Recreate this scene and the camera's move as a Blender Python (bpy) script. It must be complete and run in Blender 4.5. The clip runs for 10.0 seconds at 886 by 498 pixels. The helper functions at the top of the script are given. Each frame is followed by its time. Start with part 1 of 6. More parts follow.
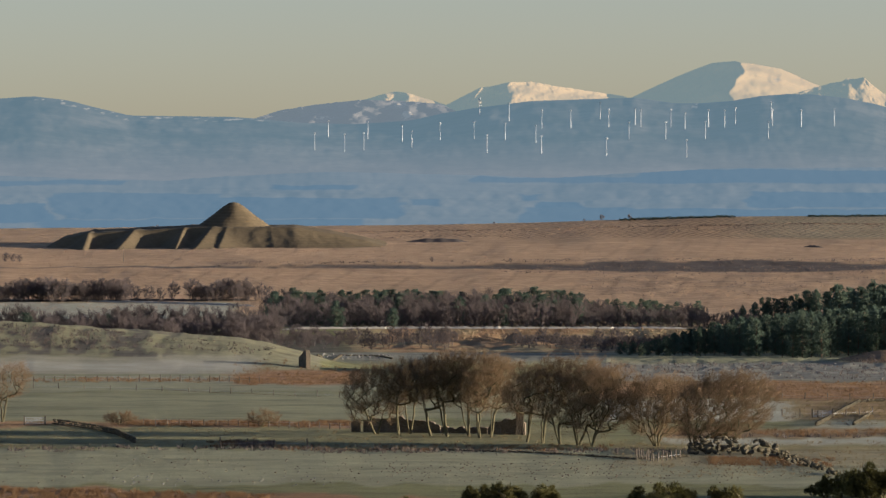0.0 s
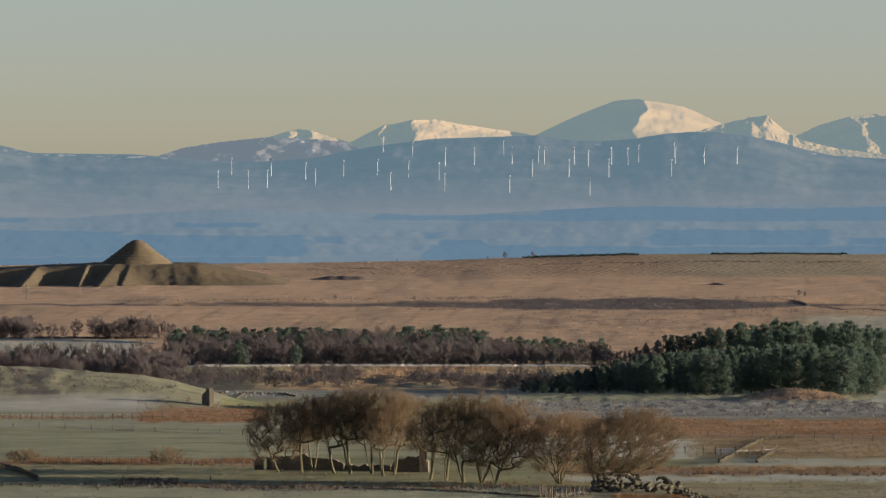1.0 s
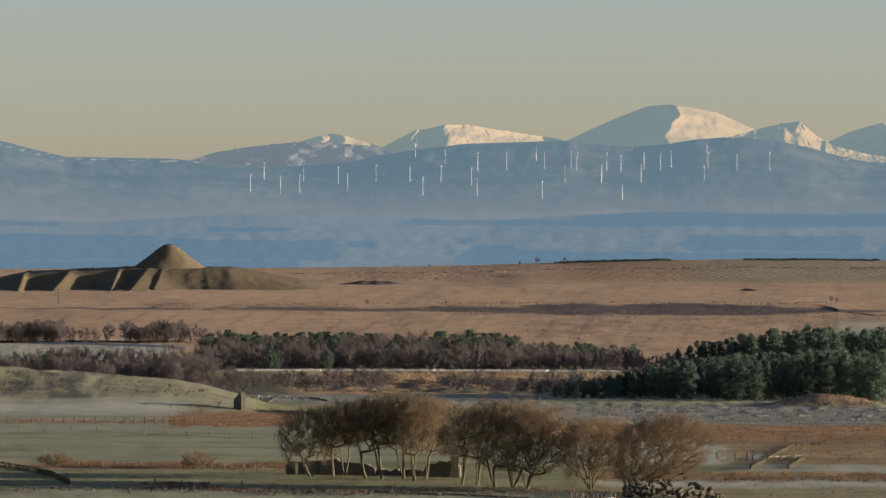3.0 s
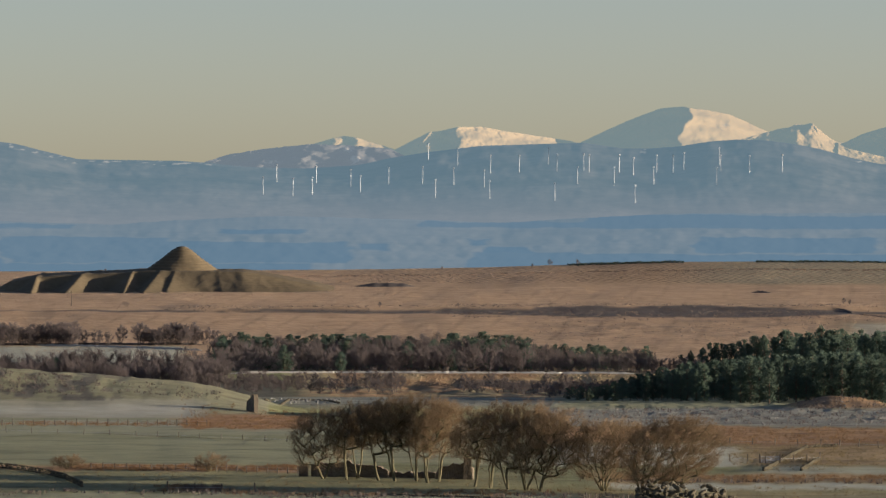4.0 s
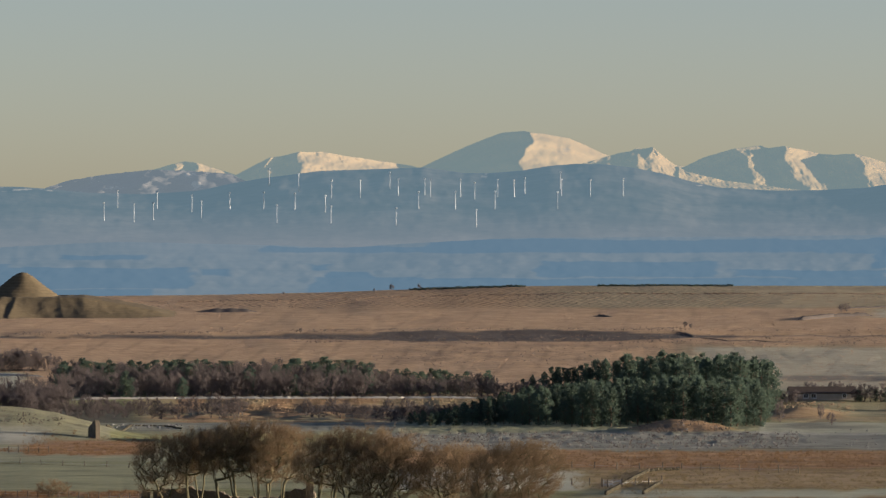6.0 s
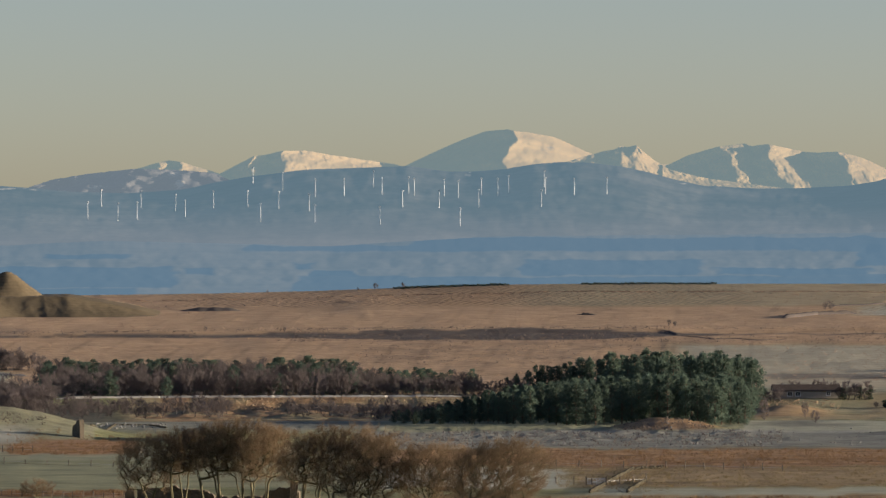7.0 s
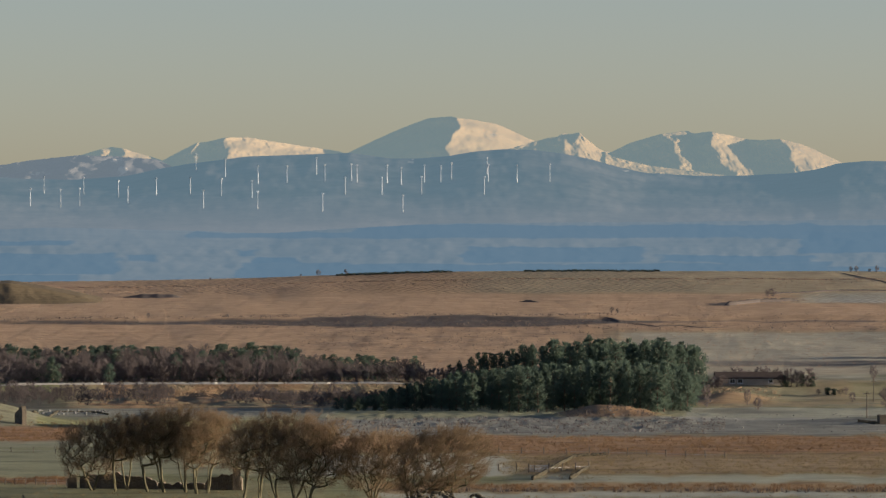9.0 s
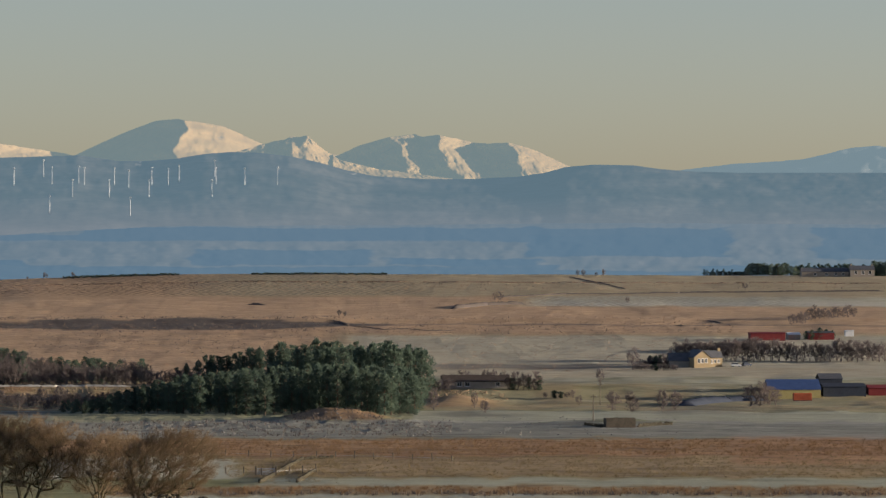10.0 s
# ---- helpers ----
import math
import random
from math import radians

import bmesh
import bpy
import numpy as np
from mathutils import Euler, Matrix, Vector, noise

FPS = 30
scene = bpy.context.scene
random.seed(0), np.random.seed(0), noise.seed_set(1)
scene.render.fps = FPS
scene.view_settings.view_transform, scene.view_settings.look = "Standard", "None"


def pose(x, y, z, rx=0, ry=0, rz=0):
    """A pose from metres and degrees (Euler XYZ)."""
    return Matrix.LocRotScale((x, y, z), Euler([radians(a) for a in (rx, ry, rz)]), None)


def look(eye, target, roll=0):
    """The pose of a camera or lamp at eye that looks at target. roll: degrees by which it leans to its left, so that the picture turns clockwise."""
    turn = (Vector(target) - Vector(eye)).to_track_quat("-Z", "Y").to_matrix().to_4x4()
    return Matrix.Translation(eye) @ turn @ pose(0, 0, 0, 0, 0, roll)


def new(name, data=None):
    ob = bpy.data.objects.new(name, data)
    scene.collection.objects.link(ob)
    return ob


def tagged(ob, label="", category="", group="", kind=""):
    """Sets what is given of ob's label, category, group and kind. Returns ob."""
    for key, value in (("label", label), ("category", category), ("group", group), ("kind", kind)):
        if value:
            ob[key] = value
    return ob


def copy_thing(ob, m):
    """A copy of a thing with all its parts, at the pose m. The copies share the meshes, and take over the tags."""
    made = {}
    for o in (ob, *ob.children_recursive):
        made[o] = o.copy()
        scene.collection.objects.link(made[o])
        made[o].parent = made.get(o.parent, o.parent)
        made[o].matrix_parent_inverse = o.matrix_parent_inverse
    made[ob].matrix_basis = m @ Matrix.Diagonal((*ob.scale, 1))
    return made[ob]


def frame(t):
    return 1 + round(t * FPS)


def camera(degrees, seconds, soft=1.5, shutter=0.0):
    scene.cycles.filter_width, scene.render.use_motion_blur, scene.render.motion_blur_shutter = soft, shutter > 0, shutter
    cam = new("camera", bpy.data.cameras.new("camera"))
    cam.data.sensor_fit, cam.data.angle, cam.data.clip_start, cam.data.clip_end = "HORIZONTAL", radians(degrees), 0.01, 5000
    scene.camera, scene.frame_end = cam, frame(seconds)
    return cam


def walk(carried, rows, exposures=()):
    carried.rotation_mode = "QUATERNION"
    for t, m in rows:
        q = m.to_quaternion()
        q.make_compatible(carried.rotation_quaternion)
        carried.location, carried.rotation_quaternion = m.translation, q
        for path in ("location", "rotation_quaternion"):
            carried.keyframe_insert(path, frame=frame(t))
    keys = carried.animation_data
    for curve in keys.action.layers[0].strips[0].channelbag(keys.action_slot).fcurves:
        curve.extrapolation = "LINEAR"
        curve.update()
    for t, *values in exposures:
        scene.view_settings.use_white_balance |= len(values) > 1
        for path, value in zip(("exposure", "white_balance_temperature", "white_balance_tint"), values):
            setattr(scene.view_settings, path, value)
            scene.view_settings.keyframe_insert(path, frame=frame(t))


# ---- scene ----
# Bearings and dips are given in parts of 1/9961 radian from the eye's first line of sight
# and from eye level; distances and heights in metres.
F = 9961.0
EYE = 62.0

cam = camera(9.0, 10.0, soft=1.35)
# seconds, turn to the right, tilt up, roll (degrees)
PAN = [
    (0.0, -0.0000, -0.9030, -0.0025),
    (0.1, 0.3226, -0.8856, 0.0008),
    (0.2, 0.7654, -0.8483, 0.0040),
    (0.3, 0.8745, -0.8082, 0.0073),
    (0.4, 0.9837, -0.7565, 0.0106),
    (0.5, 1.0277, -0.6875, 0.0138),
    (0.6, 1.1850, -0.6300, 0.0142),
    (0.7, 1.2252, -0.6013, 0.0146),
    (0.8, 1.2482, -0.5668, 0.0150),
    (0.9, 1.1907, -0.5438, 0.0154),
    (1.0, 0.9833, -0.5198, 0.0158),
    (1.1, 0.8168, -0.5268, 0.0181),
    (1.2, 0.6212, -0.5327, 0.0205),
    (1.3, 0.5578, -0.5155, 0.0229),
    (1.4, 0.5233, -0.5041, 0.0252),
    (1.5, 0.5338, -0.4844, 0.0276),
    (2.0, 0.5698, -0.5105, 0.1471),
    (3.5, 0.6679, -0.4519, 0.1698),
    (4.0, 0.5265, -0.4479, 0.1521),
    (4.5, 0.3226, -0.3912, 0.0628),
    (4.7, 0.4543, -0.3662, 0.0261),
    (4.9, 0.5932, -0.3243, -0.0107),
    (5.0, 0.6681, -0.2479, -0.0291),
    (5.1, 0.8352, -0.2315, -0.0311),
    (5.2, 1.2666, -0.2087, -0.0332),
    (5.3, 1.5369, -0.2030, -0.0352),
    (5.4, 1.8418, -0.2089, -0.0373),
    (5.5, 1.9708, -0.2082, -0.0393),
    (5.7, 2.0490, -0.2032, -0.0439),
    (6.0, 2.1398, -0.1932, -0.0507),
    (7.5, 2.3640, -0.2129, -0.1470),
    (8.0, 2.4455, -0.1853, -0.0936),
    (8.5, 2.5090, -0.2223, -0.1372),
    (8.8, 2.6601, -0.2953, -0.1026),
    (9.0, 2.8856, -0.3418, -0.0796),
    (9.1, 3.0506, -0.3248, -0.0748),
    (9.2, 3.5336, -0.3369, -0.0701),
    (9.3, 3.9247, -0.3488, -0.0654),
    (9.4, 4.3041, -0.3491, -0.0606),
    (9.5, 4.5373, -0.3453, -0.0559),
    (9.6, 4.7177, -0.3373, -0.0356),
    (9.7, 4.8437, -0.3310, -0.0153),
    (9.8, 5.0158, -0.3418, 0.0050),
    (9.9, 5.2627, -0.3410, 0.0253),
    (10.0, 5.6587, -0.3123, 0.0456),
]
walk(cam, [(t, pose(0, 0, EYE, 90 + b, 0, -a) @ pose(0, 0, 0, 0, 0, c)) for t, a, b, c in PAN],
     exposures=[(0.0, 1.28, 6090, 10), (1.0, 1.25, 6150, 10), (4.0, 1.24, 6180, 10), (10.0, 1.13, 6180, 10)])

# ---- light: low winter sun from the right, clear sky ----
SUN_ELEV, SUN_AZ = radians(6.4), radians(96)      # azimuth clockwise from the first line of sight
world = bpy.data.worlds.new("world")
scene.world = world
world.use_nodes = True
wn = world.node_tree
sky = wn.nodes.new("ShaderNodeTexSky")
sky.sky_type, sky.sun_disc = "NISHITA", False
sky.sun_elevation, sky.sun_rotation = SUN_ELEV, SUN_AZ
sky.altitude, sky.air_density, sky.dust_density, sky.ozone_density = 200, 0.64, 0.5, 1.5
haze = wn.nodes.new("ShaderNodeHueSaturation")       # clear blue overhead
haze.inputs["Saturation"].default_value = 0.94
rose = wn.nodes.new("ShaderNodeMix")
rose.data_type, rose.blend_type = "RGBA", "MULTIPLY"
rose.inputs[0].default_value = 1.0
rose.inputs[7].default_value = (1.145, 0.985, 0.985, 1)
wn.links.new(sky.outputs[0], haze.inputs["Color"])
wn.links.new(haze.outputs[0], rose.inputs[6])
wn.links.new(rose.outputs[2], wn.nodes["Background"].inputs[0])
wn.nodes["Background"].inputs[1].default_value = 0.058
sun = new("sun", bpy.data.lights.new("sun", "SUN"))
sun.data.energy, sun.data.angle, sun.data.color = 4.4, radians(0.6), (1.0, 0.825, 0.625)
sun.matrix_world = look((math.sin(SUN_AZ) * 100, math.cos(SUN_AZ) * 100, math.tan(SUN_ELEV) * 100 + 60), (0, 0, 60))

# ---- tools ----
def vnoise(x, y, seed=0):
    """Smooth value noise of unit cell, -1..1, for arrays."""
    x, y = np.asarray(x, float), np.asarray(y, float)
    xi, yi = np.floor(x), np.floor(y)
    fx, fy = x - xi, y - yi
    fx, fy = fx * fx * (3 - 2 * fx), fy * fy * (3 - 2 * fy)

    def h(a, b):
        v = np.sin(a * 127.1 + b * 311.7 + seed * 74.7) * 43758.5453
        return v - np.floor(v)
    top = h(xi, yi) * (1 - fx) + h(xi + 1, yi) * fx
    low = h(xi, yi + 1) * (1 - fx) + h(xi + 1, yi + 1) * fx
    return (top * (1 - fy) + low * fy) * 2 - 1


def fbm(x, y, octaves=4, seed=0):
    out, amp = 0.0, 0.5
    for k in range(octaves):
        out = out + amp * vnoise(np.asarray(x) * 2 ** k, np.asarray(y) * 2 ** k, seed + k * 13)
        amp *= 0.5
    return out


def step(x, a, b):
    t = np.clip((np.asarray(x, float) - a) / (b - a), 0, 1)
    return t * t * (3 - 2 * t)


def place(u, d, z):
    return Vector((d * math.sin(u / F), d * math.cos(u / F), z))


def mesh(name, verts, faces, mats, smooth=False):
    me = bpy.data.meshes.new(name)
    me.from_pydata(verts, [], faces)
    for m in (mats if isinstance(mats, (list, tuple)) else [mats]):
        me.materials.append(m)
    if smooth:
        me.polygons.foreach_set("use_smooth", [True] * len(me.polygons))
    me.update()
    return me


def part(name, bm, material, parent, label=""):
    """One mesh object under a thing or a part; bm: a bmesh, a mesh, or (verts, faces)."""
    if isinstance(bm, tuple):
        me = mesh(name, bm[0], bm[1], material)
    elif isinstance(bm, bpy.types.Mesh):
        me = bm
    else:
        me = bpy.data.meshes.new(name)
        bm.to_mesh(me)
        bm.free()
        me.materials.append(material)
    ob = new(name, me)
    ob.parent = parent
    return tagged(ob, label)


def thing(name, m, label, category, group="", kind=""):
    ob = new(name)
    ob.empty_display_size = 0.5
    ob.matrix_world = m
    return tagged(ob, label, category, group, kind)


def box(bm, x0, x1, y0, y1, z0, z1, bevel=0.0):
    """A box added to bm, its edges rounded a little."""
    vs = [bm.verts.new(p) for p in ((x0, y0, z0), (x1, y0, z0), (x1, y1, z0), (x0, y1, z0),
                                    (x0, y0, z1), (x1, y0, z1), (x1, y1, z1), (x0, y1, z1))]
    fs = [bm.faces.new([vs[i] for i in f]) for f in
          ((3, 2, 1, 0), (4, 5, 6, 7), (0, 1, 5, 4), (1, 2, 6, 5), (2, 3, 7, 6), (3, 0, 4, 7))]
    if bevel:
        bmesh.ops.bevel(bm, geom=list({e for f in fs for e in f.edges}), offset=bevel, segments=1, affect="EDGES")
    return bm


def boxed(x0, x1, y0, y1, z0, z1, bevel=0.0):
    return box(bmesh.new(), x0, x1, y0, y1, z0, z1, bevel)


# ---- materials ----
def material(name, rough=0.9, metal=0.0):
    m = bpy.data.materials.new(name)
    m.use_nodes = True
    nt = m.node_tree
    b = nt.nodes["Principled BSDF"]
    b.inputs["Roughness"].default_value = rough
    b.inputs["Metallic"].default_value = metal
    b.inputs["Specular IOR Level"].default_value = 0.2
    return m, nt, b


def node(nt, kind, **values):
    n = nt.nodes.new(kind)
    for k, v in values.items():
        n.inputs[k].default_value = v
    return n


def position(nt, scale):
    g = nt.nodes.new("ShaderNodeNewGeometry")
    v = nt.nodes.new("ShaderNodeVectorMath")
    v.operation = "MULTIPLY"
    v.inputs[1].default_value = scale
    nt.links.new(g.outputs["Position"], v.inputs[0])
    return v.outputs[0]


def noise_of(nt, scale, vec, detail=4.0, rough=0.6):
    n = node(nt, "ShaderNodeTexNoise", Scale=scale, Detail=detail, Roughness=rough)
    nt.links.new(vec, n.inputs["Vector"])
    return n.outputs["Fac"]


def ramp(nt, fac, stops):
    r = nt.nodes.new("ShaderNodeValToRGB")
    while len(r.color_ramp.elements) < len(stops):
        r.color_ramp.elements.new(0.5)
    for e, (p, c) in zip(r.color_ramp.elements, stops):
        e.position = p
        e.color = (*c, 1) if isinstance(c, tuple) else (c, c, c, 1)
    nt.links.new(fac, r.inputs[0])
    return r.outputs[0]


def blend(nt, fac, a, b, kind="MIX"):
    m = nt.nodes.new("ShaderNodeMix")
    m.data_type, m.blend_type = "RGBA", kind
    for sock, v in ((m.inputs[0], fac), (m.inputs[6], a), (m.inputs[7], b)):
        if isinstance(v, (int, float)):
            sock.default_value = v
        elif isinstance(v, tuple):
            sock.default_value = (*v, 1)
        else:
            nt.links.new(v, sock)
    return m.outputs[2]


def maths(nt, op, a, b):
    m = nt.nodes.new("ShaderNodeMath")
    m.operation = op
    m.use_clamp = op in ("ADD", "MULTIPLY", "SUBTRACT")
    for sock, v in zip(m.inputs, (a, b)):
        if isinstance(v, (int, float)):
            sock.default_value = v
        else:
            nt.links.new(v, sock)
    return m.outputs[0]


def bump(nt, b, fac, strength, dist):
    n = node(nt, "ShaderNodeBump", Strength=strength, Distance=dist)
    nt.links.new(fac, n.inputs["Height"])
    nt.links.new(n.outputs[0], b.inputs["Normal"])


def two_tone(name, dark, light, scale, rough=0.9, metal=0.0, fine=6.0, strength=0.4, dist=0.02, rand=0.0):
    """A surface of two close colours, mottled at two scales, with relief."""
    m, nt, b = material(name, rough, metal)
    vec = position(nt, (1, 1, 1))
    n1 = noise_of(nt, scale, vec)
    n2 = noise_of(nt, scale * fine, vec, 3.0)
    f = maths(nt, "ADD", maths(nt, "MULTIPLY", n1, 0.6), maths(nt, "MULTIPLY", n2, 0.4))
    col = ramp(nt, f, [(0.3, dark), (0.7, light)])
    if rand:
        oi = nt.nodes.new("ShaderNodeObjectInfo")
        v = maths(nt, "ADD", maths(nt, "MULTIPLY", oi.outputs["Random"], rand), 1 - rand)
        col = blend(nt, 1.0, col, v, "MULTIPLY")
    nt.links.new(col, b.inputs["Base Color"])
    bump(nt, b, n2, strength, dist)
    return m


def leafy(m, share=0.45):
    """Lets light through thin twigs and needles."""
    nt = m.node_tree
    b = nt.nodes["Principled BSDF"]
    t = nt.nodes.new("ShaderNodeBsdfTranslucent")
    nt.links.new(b.inputs["Base Color"].links[0].from_socket, t.inputs["Color"])
    mix = nt.nodes.new("ShaderNodeMixShader")
    mix.inputs[0].default_value = share
    nt.links.new(b.outputs[0], mix.inputs[1])
    nt.links.new(t.outputs[0], mix.inputs[2])
    nt.links.new(mix.outputs[0], nt.nodes["Material Output"].inputs[0])
    return m


M_BARK = two_tone("beech_bark", (0.085, 0.078, 0.046), (0.205, 0.182, 0.10), 1.2, rand=0.35)
M_TWIG = two_tone("beech_twigs", (0.235, 0.168, 0.104), (0.385, 0.284, 0.174), 0.25, rand=0.35)
M_BIRCH = two_tone("birch_bark", (0.12, 0.10, 0.095), (0.24, 0.21, 0.195), 1.0, rand=0.3)
M_BTWIG = two_tone("birch_twigs", (0.172, 0.145, 0.137), (0.278, 0.234, 0.22), 0.12, rand=0.35)
M_PINE = two_tone("pine_needles", (0.082, 0.128, 0.108), (0.158, 0.20, 0.138), 0.35, rand=0.45, fine=4)
M_PBARK = two_tone("pine_bark", (0.07, 0.055, 0.045), (0.15, 0.10, 0.07), 1.5)
M_GORSE = two_tone("gorse_leaves", (0.12, 0.13, 0.05), (0.28, 0.25, 0.10), 0.8, rand=0.3)
M_STONE = two_tone("dry_stone", (0.062, 0.055, 0.038), (0.155, 0.135, 0.09), 0.9, rand=0.4, dist=0.06)
M_RUIN = two_tone("ruin_masonry", (0.10, 0.085, 0.065), (0.26, 0.21, 0.15), 0.7, rand=0.3, dist=0.06)
M_WOOD = two_tone("weathered_wood", (0.075, 0.062, 0.05), (0.17, 0.145, 0.115), 1.5, rand=0.3)
M_GATE = two_tone("galvanised_steel", (0.42, 0.43, 0.44), (0.62, 0.63, 0.64), 2.0, rough=0.5, metal=0.3)
M_SAND = two_tone("sandstone_wall", (0.26, 0.20, 0.115), (0.38, 0.30, 0.185), 1.0)
M_SLATE = two_tone("slate_roof", (0.07, 0.075, 0.085), (0.15, 0.15, 0.16), 0.8, rough=0.6)
M_TILE = two_tone("brown_tile_roof", (0.055, 0.042, 0.036), (0.10, 0.078, 0.065), 0.8)
M_RENDER = two_tone("pale_render", (0.26, 0.23, 0.19), (0.38, 0.34, 0.29), 0.6)
M_WHITE = two_tone("white_paint", (0.70, 0.70, 0.69), (0.82, 0.82, 0.81), 0.6, rough=0.5)
M_RED = two_tone("red_sheeting", (0.17, 0.028, 0.03), (0.25, 0.045, 0.045), 0.7, rough=0.65)
M_ORANGE = two_tone("rust_red_container", (0.42, 0.10, 0.05), (0.58, 0.17, 0.08), 0.7, rough=0.6)
M_BLUE = two_tone("blue_sheeting", (0.04, 0.07, 0.17), (0.065, 0.11, 0.25), 0.6, rough=0.65)
M_NAVY = two_tone("dark_sheeting_and_shade", (0.03, 0.038, 0.055), (0.055, 0.065, 0.09), 0.6, rough=0.8)
M_OCHRE = two_tone("ochre_wall", (0.36, 0.30, 0.12), (0.5, 0.43, 0.2), 0.6)
M_GLASS, _nt, _b = material("window_glass", 0.08)
_b.inputs["Base Color"].default_value = (0.03, 0.035, 0.04, 1)
_b.inputs["Specular IOR Level"].default_value = 0.6
M_TURF = two_tone("mown_turf", (0.088, 0.070, 0.042), (0.18, 0.140, 0.084), 0.05, fine=9, dist=0.3, strength=0.5)
M_TURBINE = two_tone("turbine_white", (0.50, 0.51, 0.52), (0.58, 0.59, 0.60), 0.5, rough=0.4)
M_RUSH = two_tone("dead_rushes", (0.21, 0.135, 0.075), (0.36, 0.245, 0.14), 0.05, fine=20)
M_STRAW = two_tone("bleached_grass", (0.22, 0.175, 0.095), (0.36, 0.29, 0.17), 0.05, fine=20)
M_HEATH = two_tone("heather", (0.06, 0.052, 0.048), (0.14, 0.115, 0.10), 0.05, fine=12)


def ground_material():
    m, nt, b = material("moorland_and_fields", 0.95)
    vec = position(nt, (1, 1, 1))
    big = noise_of(nt, 0.012, vec, 5.0)
    mid = noise_of(nt, 0.11, vec, 4.0)
    fine = noise_of(nt, 1.6, vec, 4.0, 0.7)
    mix = maths(nt, "ADD", maths(nt, "MULTIPLY", mid, 0.5), maths(nt, "MULTIPLY", fine, 0.5))
    col = ramp(nt, mix, [(0.3, (0.18, 0.185, 0.075)), (0.7, (0.34, 0.335, 0.155))])
    covers = (("frost_mist", (0.42, 0.415, 0.33), (0.60, 0.595, 0.50)), ("straw", (0.31, 0.235, 0.12), (0.50, 0.395, 0.22)),
              ("rush", (0.32, 0.18, 0.085), (0.54, 0.32, 0.165)), ("moor", (0.41, 0.265, 0.148), (0.67, 0.468, 0.288)),
              ("heath_and_shade", (0.065, 0.058, 0.056), (0.15, 0.13, 0.12)), ("rock", (0.17, 0.16, 0.14), (0.44, 0.44, 0.42)))
    for name, dark, light in covers:
        a = nt.nodes.new("ShaderNodeAttribute")
        a.attribute_name = name
        c = ramp(nt, mix, [(0.32, dark), (0.68, light)])
        # patchy edge: the cover's weight against the noise
        w = maths(nt, "ADD", maths(nt, "MULTIPLY", a.outputs["Fac"], 1.9), maths(nt, "SUBTRACT", maths(nt, "MULTIPLY", mix, 1.6), 1.3))
        w = maths(nt, "MULTIPLY", w, a.outputs["Fac"])
        w2 = maths(nt, "MAXIMUM", w, maths(nt, "MULTIPLY", a.outputs["Fac"], 0.75))
        col = blend(nt, w2, col, c)
    # drawn-out streaks of wet and dry ground
    streak = noise_of(nt, 1.0, position(nt, (0.012, 0.045, 0.0)), 6.0, 0.75)
    tone = maths(nt, "MULTIPLY", ramp(nt, big, [(0.3, 0.66), (0.65, 1.0)]), ramp(nt, streak, [(0.34, 0.68), (0.46, 0.92), (0.56, 1.0)]))
    thin = noise_of(nt, 1.0, position(nt, (0.06, 0.075, 0.0)), 5.0, 0.75)
    tone = maths(nt, "MULTIPLY", tone, ramp(nt, thin, [(0.34, 0.5), (0.48, 0.9), (0.58, 1.0)]))
    # frosted fields are evener than the moor
    fr = nt.nodes.new("ShaderNodeAttribute")
    fr.attribute_name = "frost_mist"
    tone = blend(nt, maths(nt, "MULTIPLY", fr.outputs["Fac"], 0.85), tone, (0.92, 0.92, 0.92))
    mo = nt.nodes.new("ShaderNodeAttribute")
    mo.attribute_name = "moor"
    tone = blend(nt, maths(nt, "MULTIPLY", mo.outputs["Fac"], 0.5), tone, (0.9, 0.9, 0.9))
    col = blend(nt, 1.0, col, tone, "MULTIPLY")
    # open drains and plough lines, running away up the slope
    a = nt.nodes.new("ShaderNodeAttribute")
    a.attribute_name = "furrow"
    turned = nt.nodes.new("ShaderNodeMapping")
    turned.inputs["Rotation"].default_value = (0, 0, radians(-14))
    nt.links.new(position(nt, (1, 1, 0)), turned.inputs["Vector"])
    wave = node(nt, "ShaderNodeTexWave", Scale=0.075, Distortion=5.0, Detail=3.0)
    wave.inputs["Detail Scale"].default_value = 0.4
    nt.links.new(turned.outputs[0], wave.inputs["Vector"])
    line = ramp(nt, wave.outputs["Fac"], [(0.15, 0.42), (0.5, 0.9), (0.8, 1.12)])
    col = blend(nt, a.outputs["Fac"], col, blend(nt, 1.0, col, line, "MULTIPLY"))
    # old straight drains cut across the moor, far apart
    a = nt.nodes.new("ShaderNodeAttribute")
    a.attribute_name = "drain"
    turned = nt.nodes.new("ShaderNodeMapping")
    turned.inputs["Rotation"].default_value = (0, 0, radians(5))
    nt.links.new(position(nt, (1, 1, 0)), turned.inputs["Vector"])
    wave = node(nt, "ShaderNodeTexWave", Scale=0.021, Distortion=1.0, Detail=3.0)
    wave.inputs["Detail Scale"].default_value = 0.6
    nt.links.new(turned.outputs[0], wave.inputs["Vector"])
    broken = ramp(nt, noise_of(nt, 0.03, vec, 2.0), [(0.42, 0.0), (0.55, 1.0)])
    line = ramp(nt, wave.outputs["Fac"], [(0.02, 0.78), (0.1, 0.96), (0.25, 1.0)])
    col = blend(nt, maths(nt, "MULTIPLY", a.outputs["Fac"], broken), col, blend(nt, 1.0, col, line, "MULTIPLY"))
    nt.links.new(col, b.inputs["Base Color"])
    bump(nt, b, mix, 0.75, 0.7)
    return m


